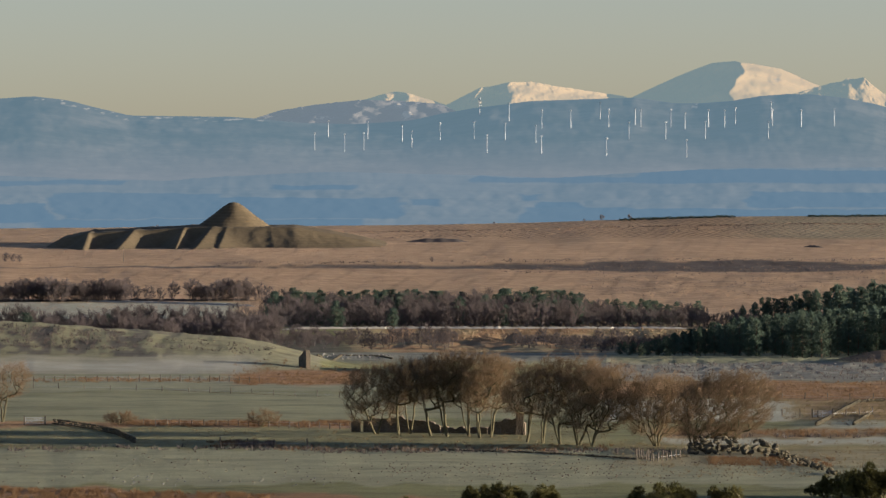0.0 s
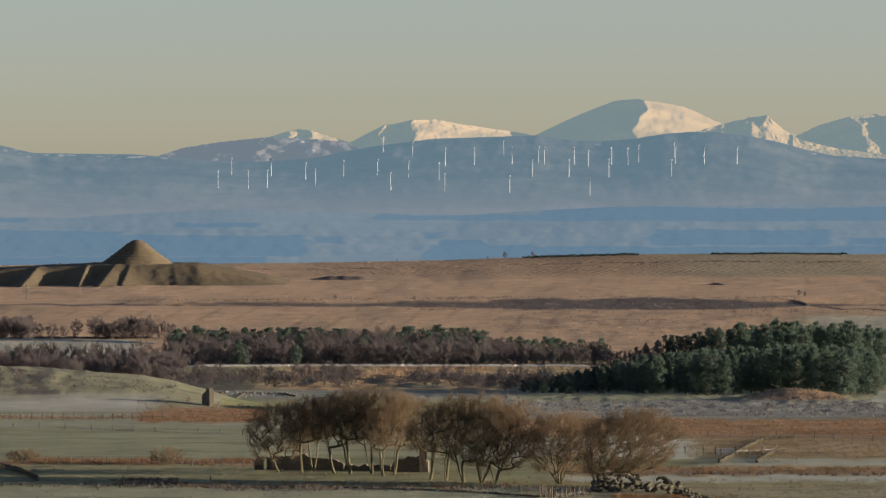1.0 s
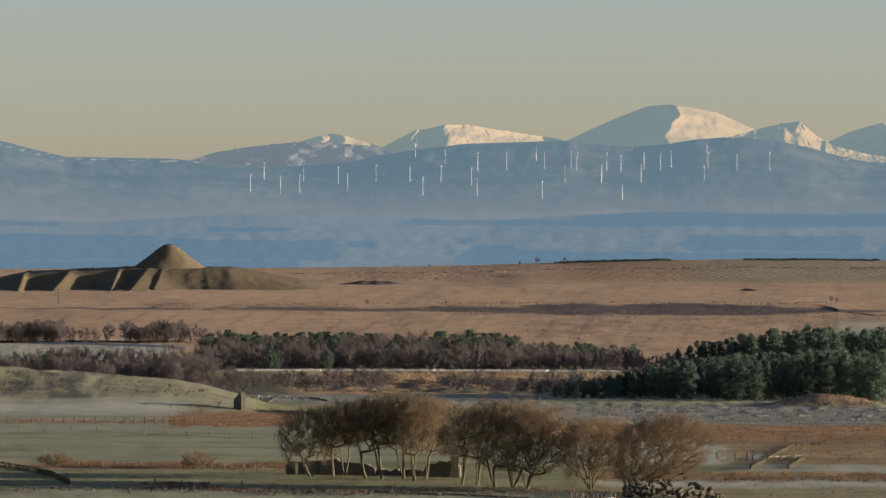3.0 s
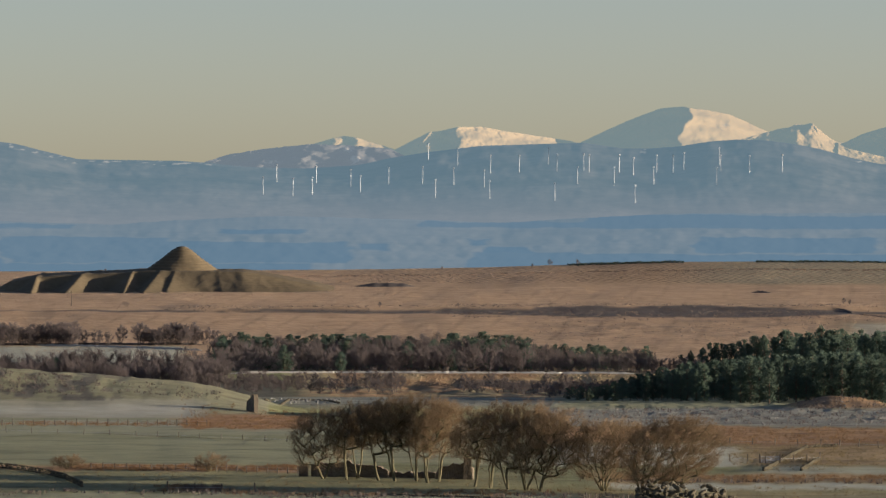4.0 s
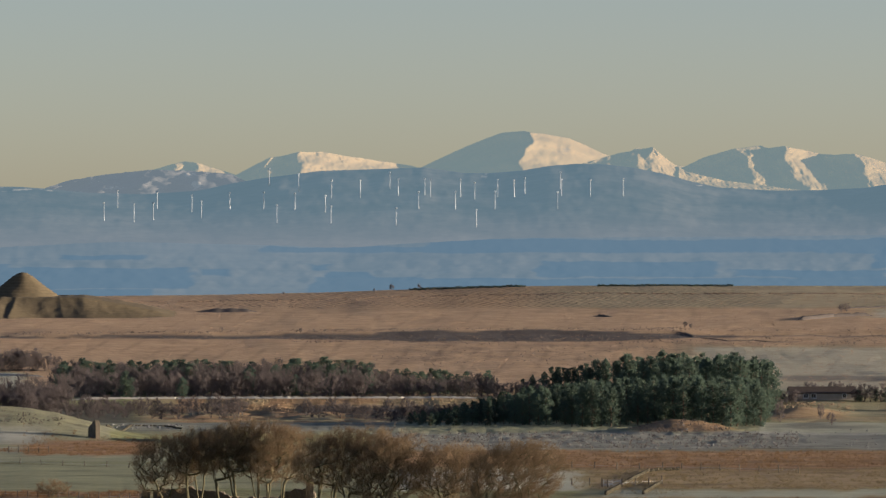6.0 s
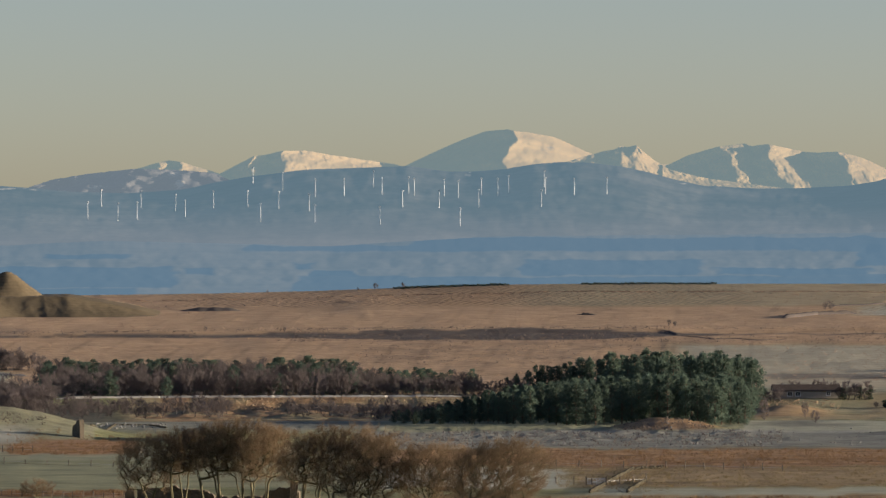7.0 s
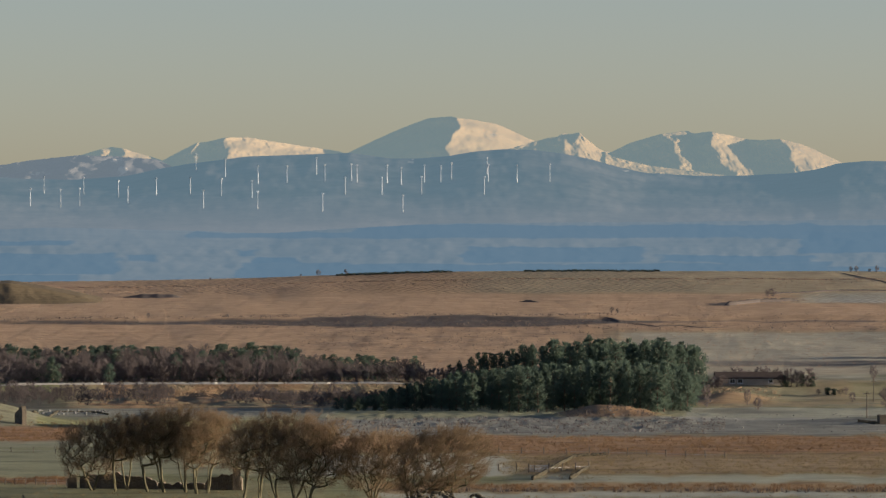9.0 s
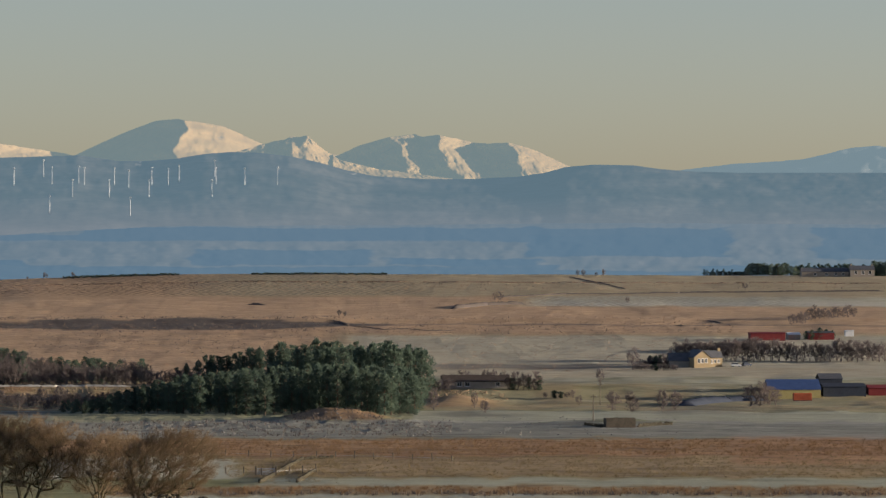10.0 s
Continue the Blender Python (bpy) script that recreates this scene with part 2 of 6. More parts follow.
def haze_glow_material(name, stops, air, share, stretch, scale, mist=None, detail=5.0, woods=None):
    """A far slope through miles of air: base colours, with haze painted as emission."""
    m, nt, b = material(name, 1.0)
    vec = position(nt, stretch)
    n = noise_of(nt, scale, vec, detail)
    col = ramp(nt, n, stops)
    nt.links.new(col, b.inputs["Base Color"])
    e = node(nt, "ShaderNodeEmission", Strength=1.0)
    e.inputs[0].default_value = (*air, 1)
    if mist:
        # ground mist painted in emission: it brightens towards the valley floor
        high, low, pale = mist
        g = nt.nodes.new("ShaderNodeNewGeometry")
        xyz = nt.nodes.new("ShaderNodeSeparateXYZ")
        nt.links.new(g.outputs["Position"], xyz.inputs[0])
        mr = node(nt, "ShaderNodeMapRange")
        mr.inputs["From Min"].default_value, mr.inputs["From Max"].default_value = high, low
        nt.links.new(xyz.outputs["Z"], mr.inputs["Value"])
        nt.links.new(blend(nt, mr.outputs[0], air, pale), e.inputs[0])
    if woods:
        # second cover, own edge and emitted haze: forest clear of the mist, or old snow
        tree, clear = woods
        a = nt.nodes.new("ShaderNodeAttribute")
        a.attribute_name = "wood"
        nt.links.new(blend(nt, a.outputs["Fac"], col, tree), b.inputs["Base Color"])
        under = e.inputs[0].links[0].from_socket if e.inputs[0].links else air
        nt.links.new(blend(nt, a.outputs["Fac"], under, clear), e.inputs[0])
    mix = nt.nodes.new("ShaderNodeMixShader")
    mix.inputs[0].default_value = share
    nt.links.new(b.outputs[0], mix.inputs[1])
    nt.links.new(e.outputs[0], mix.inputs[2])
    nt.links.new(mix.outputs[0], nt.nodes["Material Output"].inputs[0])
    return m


for _m in (M_TWIG, M_BTWIG, M_PINE, M_GORSE, M_RUSH, M_STRAW):
    leafy(_m, 0.6)
M_GROUND = ground_material()
M_LOWLAND = haze_glow_material("far_lowland", [(0.36, (0.17, 0.155, 0.13)), (0.62, (0.29, 0.26, 0.215))],
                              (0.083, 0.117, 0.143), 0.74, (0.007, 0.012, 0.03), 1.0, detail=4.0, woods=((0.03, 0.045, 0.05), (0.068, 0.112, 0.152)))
M_HILL = haze_glow_material("far_heather_hill", [(0.34, (0.07, 0.07, 0.065)), (0.5, (0.16, 0.14, 0.12)), (0.66, (0.29, 0.25, 0.21))],
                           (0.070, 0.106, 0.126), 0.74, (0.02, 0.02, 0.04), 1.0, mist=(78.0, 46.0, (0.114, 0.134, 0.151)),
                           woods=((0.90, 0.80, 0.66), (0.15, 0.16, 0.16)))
M_MIDHILL = haze_glow_material("far_brown_hill", [(0.42, (0.12, 0.11, 0.1)), (0.60, (0.22, 0.2, 0.18)), (0.66, (0.7, 0.62, 0.52))],
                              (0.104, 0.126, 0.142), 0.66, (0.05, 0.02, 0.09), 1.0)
# the low sun's peach warmth is put into the snow's base colour
M_SNOW = haze_glow_material("far_snow", [(0.24, (0.34, 0.31, 0.29)), (0.36, (0.83, 0.56, 0.27)), (0.55, (0.89, 0.61, 0.29))],
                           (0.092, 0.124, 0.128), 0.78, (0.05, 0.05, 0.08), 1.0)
M_BLUEHILL = haze_glow_material("farthest_hill", [(0.4, (0.2, 0.2, 0.2)), (0.6, (0.3, 0.3, 0.3))],
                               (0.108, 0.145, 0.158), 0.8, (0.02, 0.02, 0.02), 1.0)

# ---- the lie of the land ----
PROFILE = ((0, 0), (620, 690), (700, 615), (770, 556), (830, 518), (860, 500), (887, 484), (920, 466), (960, 448),
           (1000, 432), (1060, 414), (1100, 402), (1150, 392), (1200, 384), (1270, 378), (1350, 371), (1430, 364),
           (1520, 354), (1620, 342), (1750, 331), (1850, 322), (1885, 298), (1930, 294), (2000, 290), (2080, 277),
           (2150, 266), (2250, 245), (2400, 210), (2500, 186), (2620, 165), (2750, 146), (2900, 127), (3000, 0))
RIDGE = ((-784, 120), (-100, 115), (150, 110), (400, 102), (600, 98), (1000, 99), (1768, 101))
NEAR = ((0, -1.7), (50, -6.5), (150, -15), (300, -26), (500, -38.5), (620, -42.95))


def land(u, d):
    """Height of the ground at bearing u and distance d (arrays)."""
    u, d = np.asarray(u, float), np.asarray(d, float)
    pd = np.array([p[0] for p in PROFILE[1:-1]] + [3000.0])
    pv = np.array([p[1] for p in PROFILE[1:-1]] + [115.0])
    dip = np.interp(d, pd, pv)
    crest = np.interp(u, [p[0] for p in RIDGE], [p[1] for p in RIDGE])
    dip = dip + (crest - 115.0) * step(d, 2550, 3000)
    z = -d * dip / F
    z = np.where(d < 620, np.interp(d, [p[0] for p in NEAR], [p[1] for p in NEAR]), z)
    # beyond the ridge the ground falls away
    z = np.where(d > 3000, -3000 * crest / F - (d - 3000) * 0.045, z)
    # grassy knoll on the left, with a steep face
    crest_h = np.interp(u, (-1400, -784, -684, -484, -384, -304, -254, -200, -120), (11.5, 11.5, 10.8, 9.0, 8.0, 6.3, 4.4, 2.0, 0.0))
    across = np.where(d < 1380, np.exp(-((d - 1380) / 75.0) ** 2), np.exp(-((d - 1380) / 60.0) ** 2))
    z = z + crest_h * across * (1 + 0.05 * fbm(u / 40, d / 30, 3, 5))
    z = z + 0.022 * crest_h * across * fbm(u / 9, d / 8, 3, 6)
    # low humps of old workings before the pine wood
    hump = np.exp(-((u - 795) / 88.0) ** 2) * np.exp(-((d - 1480) / 30.0) ** 2) * 3.2
    hump += np.exp(-((u + 10) / 80.0) ** 2) * np.exp(-((d - 1300) / 30.0) ** 2) * 3.6
    hump += np.exp(-((u - 1290) / 140.0) ** 2) * np.exp(-((d - 1400) / 30.0) ** 2) * 1.6
    z = z + hump
    rough = step(d, 1220, 1300) * (1 - step(d, 1520, 1600)) * step(u, -200, 0) * (1 - 0.75 * step(u, 900, 1080))
    z = z + rough * 0.75 * np.abs(fbm(u / 26, d / 20, 3, 9))
    bank = step(d, 1640, 1700) * (1 - step(d, 1870, 1890)) * step(u, -220, -140) * (1 - step(u, 420, 520))
    z = z + bank * (1.1 * fbm(u / 40, d / 40, 3, 21) + 0.3 * fbm(u / 9, d / 9, 3, 22))
    house_bank = np.exp(-((u - 1010) / 60.0) ** 2) * np.exp(-((d - 1800) / 60.0) ** 2) * 2.4
    z = z + house_bank
    # hollows and swells of the far fields
    swell = step(d, 1560, 1640) * (1 - step(d, 2060, 2140)) * step(u, 930, 1010)
    z = z + swell * (0.9 * fbm(u / 120, d / 60, 3, 81) + 0.12 * fbm(u / 22, d / 18, 2, 83))
    # gentle roll and tussocks
    roll = step(d, 640, 800)
    z = z + roll * (0.10 * fbm(u / 70, d / 60, 3, 2) + (0.03 + 0.10 * step(d, 1090, 1130) * step(u, -420, -300)) * fbm(u * d / F / 6, d / 9, 3, 3))
    moor = step(d, 2060, 2200)
    z = z + moor * (0.7 * fbm(u / 130, d / 90, 3, 31) + 0.16 * fbm(u / 14, d / 18, 3, 33)) * (1 - step(d, 2960, 3000) * 0.6)
    # low scarp across the moor
    z = z + 1.5 * step(d, 2488 + 0.02 * u, 2496 + 0.02 * u) * (1 - step(d, 2496, 2600)) * step(u, -420, -300)
    return EYE + z


def spot(u, dip):
    """The point of the ground met by a line of sight at bearing u and that dip."""
    d = np.arange(640, 3050, 0.5)
    seen = (EYE - land(np.full_like(d, u), d)) / d * F
    k = int(np.argmax(seen <= dip))
    return place(u, d[k], EYE + -d[k] * seen[k] / F), float(d[k])


def ground_at(x, y):
    d = math.hypot(x, y)
    return float(land(math.atan2(x, y) * F, d))


def on_ground(u, d, sink=0.0):
    p = place(u, d, 0)
    p.z = float(land(u, d)) - sink
    return p


def build_ground():
    near = np.concatenate([[3, 20], np.arange(50, 620, 40)])
    far = np.concatenate([np.arange(620, 1000, 3.0), np.arange(1000, 1700, 4.0), np.arange(1700, 2200, 5.0),
                          np.arange(2200, 3010, 6.0), np.arange(3040, 4990, 120)])
    ds = np.concatenate([near, far])
    vis = np.arange(-900, 1901, 7.0)
    side = np.linspace(0, 2 * math.pi * F - 2800, 90)[1:-1] + 1900
    us = np.concatenate([vis, side])
    nu, nd = len(us), len(ds)
    D, U = np.meshgrid(ds, us, indexing="ij")
    UU = np.where(U > 1900, np.where(U - 1900 < math.pi * F - 1400, 1900, -900), U)
    Z = land(UU, D)
    co = np.stack([D * np.sin(U / F), D * np.cos(U / F), Z], -1).reshape(-1, 3)
    i = np.arange(nd - 1)[:, None] * nu
    j = np.arange(nu)[None, :]
    k = (j + 1) % nu
    quads = np.stack([i + j, i + k, i + nu + k, i + nu + j], -1).reshape(-1, 4)
    me = bpy.data.meshes.new("ground")
    me.from_pydata(co.tolist(), [], quads.tolist() + [list(range(nu))[::-1]])
    me.materials.append(M_GROUND)
    me.polygons.foreach_set("use_smooth", np.ones(len(quads) + 1, bool))
    # what grows where, with some shade and mist painted into the covers
    u, d = UU.ravel(), D.ravel()
    p = (EYE - Z.ravel()) / d * F
    w = fbm(u / 60, d / 50, 3, 41)
    pw = p + w * 7 * (p / 400)
    uw = u + fbm(u / 30, d / 20, 3, 43) * 26

    def area(u0, u1, p0, p1, su=20.0, sp=4.0):
        return step(uw, u0 - su, u0 + su) * (1 - step(uw, u1 - su, u1 + su)) * step(pw, p0 - sp, p0 + sp) * (1 - step(pw, p1 - sp, p1 + sp))
    L, R = -2000, 3000
    near = d < 1640
    # the left field's ground mist (dips 345 to 388) is painted as pale cover
    frost_mist = 0.40 * area(L, R, 511, 575, 20, 2) + 0.06 * area(L, R, 466, 511) + 0.30 * area(L, 300, 412, 460, 30, 3) \
        + 0.42 * area(L, 300, 386, 410, 30, 3) + 0.34 * area(L, -340, 345, 388, 40, 4) + 0.75 * area(290, 620, 422, 460, 14, 2) \
        + 0.35 * area(L, -330, 356, 372, 30, 5) * near + 0.55 * area(640, R, 458, 474, 40, 3) + 0.7 * area(380, R, 489, 500, 40, 3) \
        + 0.4 * area(700, R, 430, 445, 60, 5)
    rush = 0.95 * step(pw, 572 + (u + 784) * 0.033, 578 + (u + 784) * 0.033) + 0.95 * area(L, -150, 461, 471, 20, 3) \
        + area(-370, -140, 374, 398, 20, 4) + 0.9 * area(260, R, 389, 420, 30, 4) + 0.5 * area(380, R, 473, 489, 40, 3) \
        + 0.5 * area(1500, R, 383, 433)
    straw = 0.7 * area(620, R, 418, 458, 30, 4) + 0.8 * area(380, R, 474, 489, 40, 3) + 0.5 * area(300, R, 500, 540, 40, 6) * (u > 300) \
        + 0.25 * area(L, 300, 470, 511)
    rock = 0.75 * area(250, R, 358, 389, 30, 4) * near + 0.55 * area(-220, 300, 336, 356, 30, 4) * near
    knoll = near * (p < 380) * (d > 1240) * (u < -215)
    straw = straw + 0.15 * knoll
    frost_mist = frost_mist + 0.3 * knoll
    heath_and_shade = 0.22 * knoll + 0.62 * knoll * step(fbm(u / 20, d / 12, 4, 51), -0.06, 0.12) * (p > 296) * (d > 1305) * (1 - 0.7 * step(u, -560, -420))
    midd = (d >= 1640) & (d < 2060)
    straw = straw + midd * 0.8 * step(u, -200, -140) * (1 - step(u, 480, 560))
    rush = rush + midd * 0.8 * step(fbm(u / 40, d / 20, 3, 53), -0.3, 0.2) * step(u, -200, -100) * (1 - step(u, 480, 560))
    # last term: the quarry hollow's blue shade, painted as dark cover
    heath_and_shade = heath_and_shade + midd * (0.75 * (1 - step(u, -220, -120)) + 0.8 * area(140, 330, 305, 322, 20, 4))
    back = d >= 2060
    moor = 1.0 * back * (1 - 0.7 * area(800, R, 205, 300, 60, 5))
    frost_mist = frost_mist + back * (0.75 * area(L, -360, 250, 300, 20, 3) + 0.72 * area(800, R, 205, 300, 60, 6)
                            + 0.75 * area(1130, R, 138, 156, 60, 3) + 0.25 * area(L, R, 146, 180, 60, 4))
    moor = moor * (1 - area(L, -360, 250, 300, 20, 3)) * (1 - 0.8 * area(1130, R, 138, 156, 60, 3))
    frost_mist = frost_mist + 0.3 * ((d > 1400) & (d < 1640) & (u > 930)) + 0.3 * ((d > 1440) & (d < 1640) & (u > -200))
    rush = rush + 0.6 * ((d > 1700) & (d < 1830)) * step(u, 930, 970) * (1 - step(u, 1060, 1120))
    fields = (d > 1640) & (d < 2160) & (u > 950)
    frost_mist = np.where(fields, np.maximum(frost_mist, 0.30 + 0.3 * step(d, 1900, 2000) + 0.45 * fbm(u / 80, d / 30, 3, 57)), frost_mist)
    thick = np.interp(u, (-600, -300, 100, 350, 620, 760, 900), (0, 3, 5, 13, 14, 6, 0))
    heath_and_shade = heath_and_shade + back * 0.95 * step(pw, 187 - thick * 0.8, 189 - thick * 0.8) * (1 - step(pw, 188 + thick * 0.6, 191 + thick * 0.6))
    heath_and_shade = heath_and_shade + back * 0.35 * step(fbm(u / 60, d / 22, 4, 59), 0.12, 0.3) * area(250, 800, 190, 235, 60, 5)
    rush = rush + back * (0.75 * area(L, 560, 90, 142, 120, 3) + 0.35 * area(800, 1500, 156, 205, 60, 4))
    grey = back * area(330, R, 90, 138, 100, 3)
    moor = moor * (1 - 0.55 * grey)
    straw = straw + 0.25 * grey
    frost_mist = frost_mist + 0.45 * grey
    furrow = back * (0.9 * area(-90, 950, 90, 138, 60, 4) + 0.6 * area(1130, 1600, 138, 156, 60, 3)) + 0.12 * back * area(-784, 700, 205, 262, 80, 6)
    straw = straw + 0.9 * ((d > 1845) & (d < 1925)) * step(u, -60, 0) * (1 - step(u, 430, 480))
    heath_and_shade = heath_and_shade * (1 - 0.9 * ((d > 1868) & (d < 1925)))
    # shadow bands of the far fields, painted in as dark cover
    heath_and_shade = heath_and_shade + 0.7 * area(955, 1320, 257, 267, 50, 3) * (d > 1900) + 0.45 * area(1080, 1330, 288, 292, 40, 2) + 0.5 * area(1330, 1570, 328, 345, 60, 4) + 0.5 * area(960, 1130, 344, 350, 40, 2)
    # rough growth on the hump before the wood
    heath_and_shade = heath_and_shade + 0.5 * ((d > 1440) & (d < 1530)) * step(u, 690, 740) * (1 - step(u, 850, 900)) * step(fbm(u / 16, d / 9, 3, 61), -0.1, 0.2)
    rush = rush + 0.35 * ((d > 1440) & (d < 1530)) * step(u, 690, 740) * (1 - step(u, 850, 900)) + 0.45 * area(620, R, 418, 458, 40, 5)
    straw = straw + fields * (1 - 0.6 * step(d, 1900, 2000)) * (0.45 + 0.4 * step(fbm(u / 70, d / 40, 3, 87), -0.1, 0.25))
    hm = np.exp(-((u - 795) / 95.0) ** 2) * np.exp(-((d - 1478) / 34.0) ** 2)
    frost_mist, rush = frost_mist * (1 - 0.9 * step(hm, 0.1, 0.4)), rush + 0.5 * step(hm, 0.15, 0.5)
    drain = back * 0.9 * area(-784, 860, 196, 270, 60, 5) + 0.5 * back * area(-784, 900, 140, 180, 60, 5)
    for name, v in (("furrow", furrow), ("drain", drain), ("frost_mist", frost_mist), ("straw", straw), ("rush", rush), ("moor", moor), ("heath_and_shade", heath_and_shade), ("rock", rock)):
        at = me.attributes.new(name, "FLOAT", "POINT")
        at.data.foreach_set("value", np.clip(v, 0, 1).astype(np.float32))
    me.update()
    tagged(new("ground", me), "winter fields and rust-brown moor, partly white with hoarfrost and painted mist", "ground", kind="structure")


build_ground()


# ---- far lowland, hills and snowy mountains ----
def slope_mesh(name, label, skyline, foot, d_foot, d_top, mats, rough, seed, bulge=None, nu=320, nw=46, power=1.0, fold=0.0, fscale=40.0, gully=0.0, gscale=11.0):
    """A far slope: rises from its foot's dip at d_foot to a skyline at d_top, falls away behind."""
    u0, u1 = skyline[0][0], skyline[-1][0]
    us = np.linspace(u0, u1, nu)
    top = np.interp(us, [p[0] for p in skyline], [p[1] for p in skyline])
    ker = np.array([1, 2, 3, 2, 1]) / 9.0
    top = np.convolve(np.pad(top, 2, "edge"), ker, "valid")
    fo = np.interp(us, [p[0] for p in foot], [p[1] for p in foot]) if isinstance(foot, tuple) else np.full(nu, float(foot))
    verts = []
    for k in range(nw + 6):
        w = min(k / nw, 1.0)
        s = w ** power
        dist = d_foot + (d_top - d_foot) * w
        dd = np.full(nu, dist) + (bulge(us, w) * (0.35 + 0.65 * w) if bulge else 0)
        n = fbm(us / fscale, np.full(nu, w * 6 + 3), 4, seed)
        dd = dd + fold * n * (0.2 + w)
        if gully:
            g = np.abs(fbm(us / gscale + w * 5.0, np.full(nu, w * 9.0), 3, seed + 21))
            dd = dd + gully * (1 - 2.4 * g) * (1.1 - 0.6 * w)
        dip = fo + (top - fo) * s + rough * fbm(us / 28, np.full(nu, w * 9), 4, seed + 3) * math.sin(math.pi * min(w * 0.93 + 0.02, 1))
        if k > nw:
            dip = dip + (k - nw) ** 2 * 3.0
            dd = dd + (k - nw) * 9
        else:
            dip = dip + rough * 0.35 * fbm(us / 9, np.full(nu, 1.5), 3, seed + 8) * w ** 8
        z = EYE - dd * dip / F
        verts += np.stack([dd * np.sin(us / F), dd * np.cos(us / F), z], -1).tolist()
    faces = []
    for k in range(nw + 5):
        for j in range(nu - 1):
            a = k * nu + j
            faces.append((a, a + 1, a + nu + 1, a + nu))
    me = mesh(name, verts, faces, mats, smooth=True)
    return tagged(new(name, me), label, "backdrop", kind="structure")


FRONT = ((-1000, -95), (-860, -104), (-784, -109), (-724, -113), (-664, -106), (-604, -91), (-554, -79), (-474, -78), (-384, -77),
         (-334, -74), (-250, -66), (-150, -64), (-60, -70), (0, -83), (60, -93), (159, -105), (259, -108), (339, -111), (409, -101), (460, -101),
         (509, -105), (559, -113), (609, -117), (659, -116), (709, -110), (759, -100), (809, -86), (859, -75), (959, -69), (1040, -70),
         (1120, -74), (1170, -82), (1200, -91), (1250, -95), (1320, -94), (1370, -87), (1430, -83), (1500, -81), (1768, -81), (2000, -84))
FRONT_FOOT, FRONT_NEAR, FRONT_FAR, FRONT_POWER = 40.0, 3950.0, 4280.0, 0.85


def spurs(u, w, crests, drift, steep):
    """How far a mountain's face lies back between its spurs, whose crests drift sideways on the way down."""
    lines = [np.abs(u - c - drift * (1 - w) - 5 * np.sin(w * 9 + c) - 3 * np.sin(w * 23 + c)) for c in crests]
    # rounded crests and hollows
    near = np.minimum.reduce(lines)
    return steep * (np.sqrt(near ** 2 + 36) - 3 * np.exp(-near / 10))


def on_front_hill(u, dip):
    """The point of the wind farm's hill at that bearing and dip."""
    top = float(np.interp(u, [p[0] for p in FRONT], [p[1] for p in FRONT]))
    s = min(max((dip - FRONT_FOOT) / (top - FRONT_FOOT), 0.0), 1.0)
    d = FRONT_NEAR + (FRONT_FAR - FRONT_NEAR) * s ** (1 / FRONT_POWER)
    return place(u, d, EYE - d * dip / F), d


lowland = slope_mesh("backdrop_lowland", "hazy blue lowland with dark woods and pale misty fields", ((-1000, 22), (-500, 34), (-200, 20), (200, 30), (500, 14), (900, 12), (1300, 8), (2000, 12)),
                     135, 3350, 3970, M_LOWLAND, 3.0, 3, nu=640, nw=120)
# forest blocks on it: bearings, and dips of their far and near edges
WOODS = ((60, 420, 29, 40), (330, 1480, 17, 41), (1140, 1480, 30, 68), (1650, 2100, 17, 72), (548, 858, 57, 84), (880, 1160, 71, 84),
         (1000, 1200, 82, 96), (200, 1190, 86, 124), (1440, 2100, 84, 124), (1190, 1440, 93, 124))
WOODS_WEST = ((-724, -134, 105, 124), (-680, -400, 58, 104), (-410, -74, 66, 104), (-1000, -690, 76, 110), (-62, 8, 69, 80), (136, 168, 60, 71), (166, 246, 74, 85),
              (140, 330, 83, 124), (-300, -150, 44, 52), (-1000, -560, 36, 44))


def plant_woods(ob):
    me = ob.data
    co = np.empty(len(me.vertices) * 3)
    me.vertices.foreach_get("co", co)
    x, y, z = co.reshape(-1, 3).T
    d = np.hypot(x, y)
    u, p = np.arctan2(x, y) * F, (EYE - z) / d * F
    uw = u + 34 * fbm(u / 60, p / 18, 3, 91) + 9 * fbm(u / 14, p / 7, 2, 93)
    pw = p + 5 * fbm(u / 60, p / 16, 3, 95) + 1.6 * fbm(u / 12, p / 9, 2, 97)
    wood = np.zeros(len(u))
    for k, (u0, u1, p0, p1) in enumerate(WOODS + WOODS_WEST):
        a = step(uw, u0 - 7, u0 + 7) * (1 - step(uw, u1 - 7, u1 + 7)) * step(pw, p0 - 1.2, p0 + 1.2) * (1 - step(pw, p1 - 1.6, p1 + 1.6))
        wood = np.maximum(wood, a * (0.8 + 0.2 * (k * 0.37 % 1)))
    at = me.attributes.new("wood", "FLOAT", "POINT")
    at.data.foreach_set("value", wood.astype(np.float32))


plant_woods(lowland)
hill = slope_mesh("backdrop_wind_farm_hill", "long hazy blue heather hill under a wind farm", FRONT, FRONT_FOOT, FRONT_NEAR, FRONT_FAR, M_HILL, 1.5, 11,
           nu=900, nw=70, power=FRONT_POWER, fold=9)


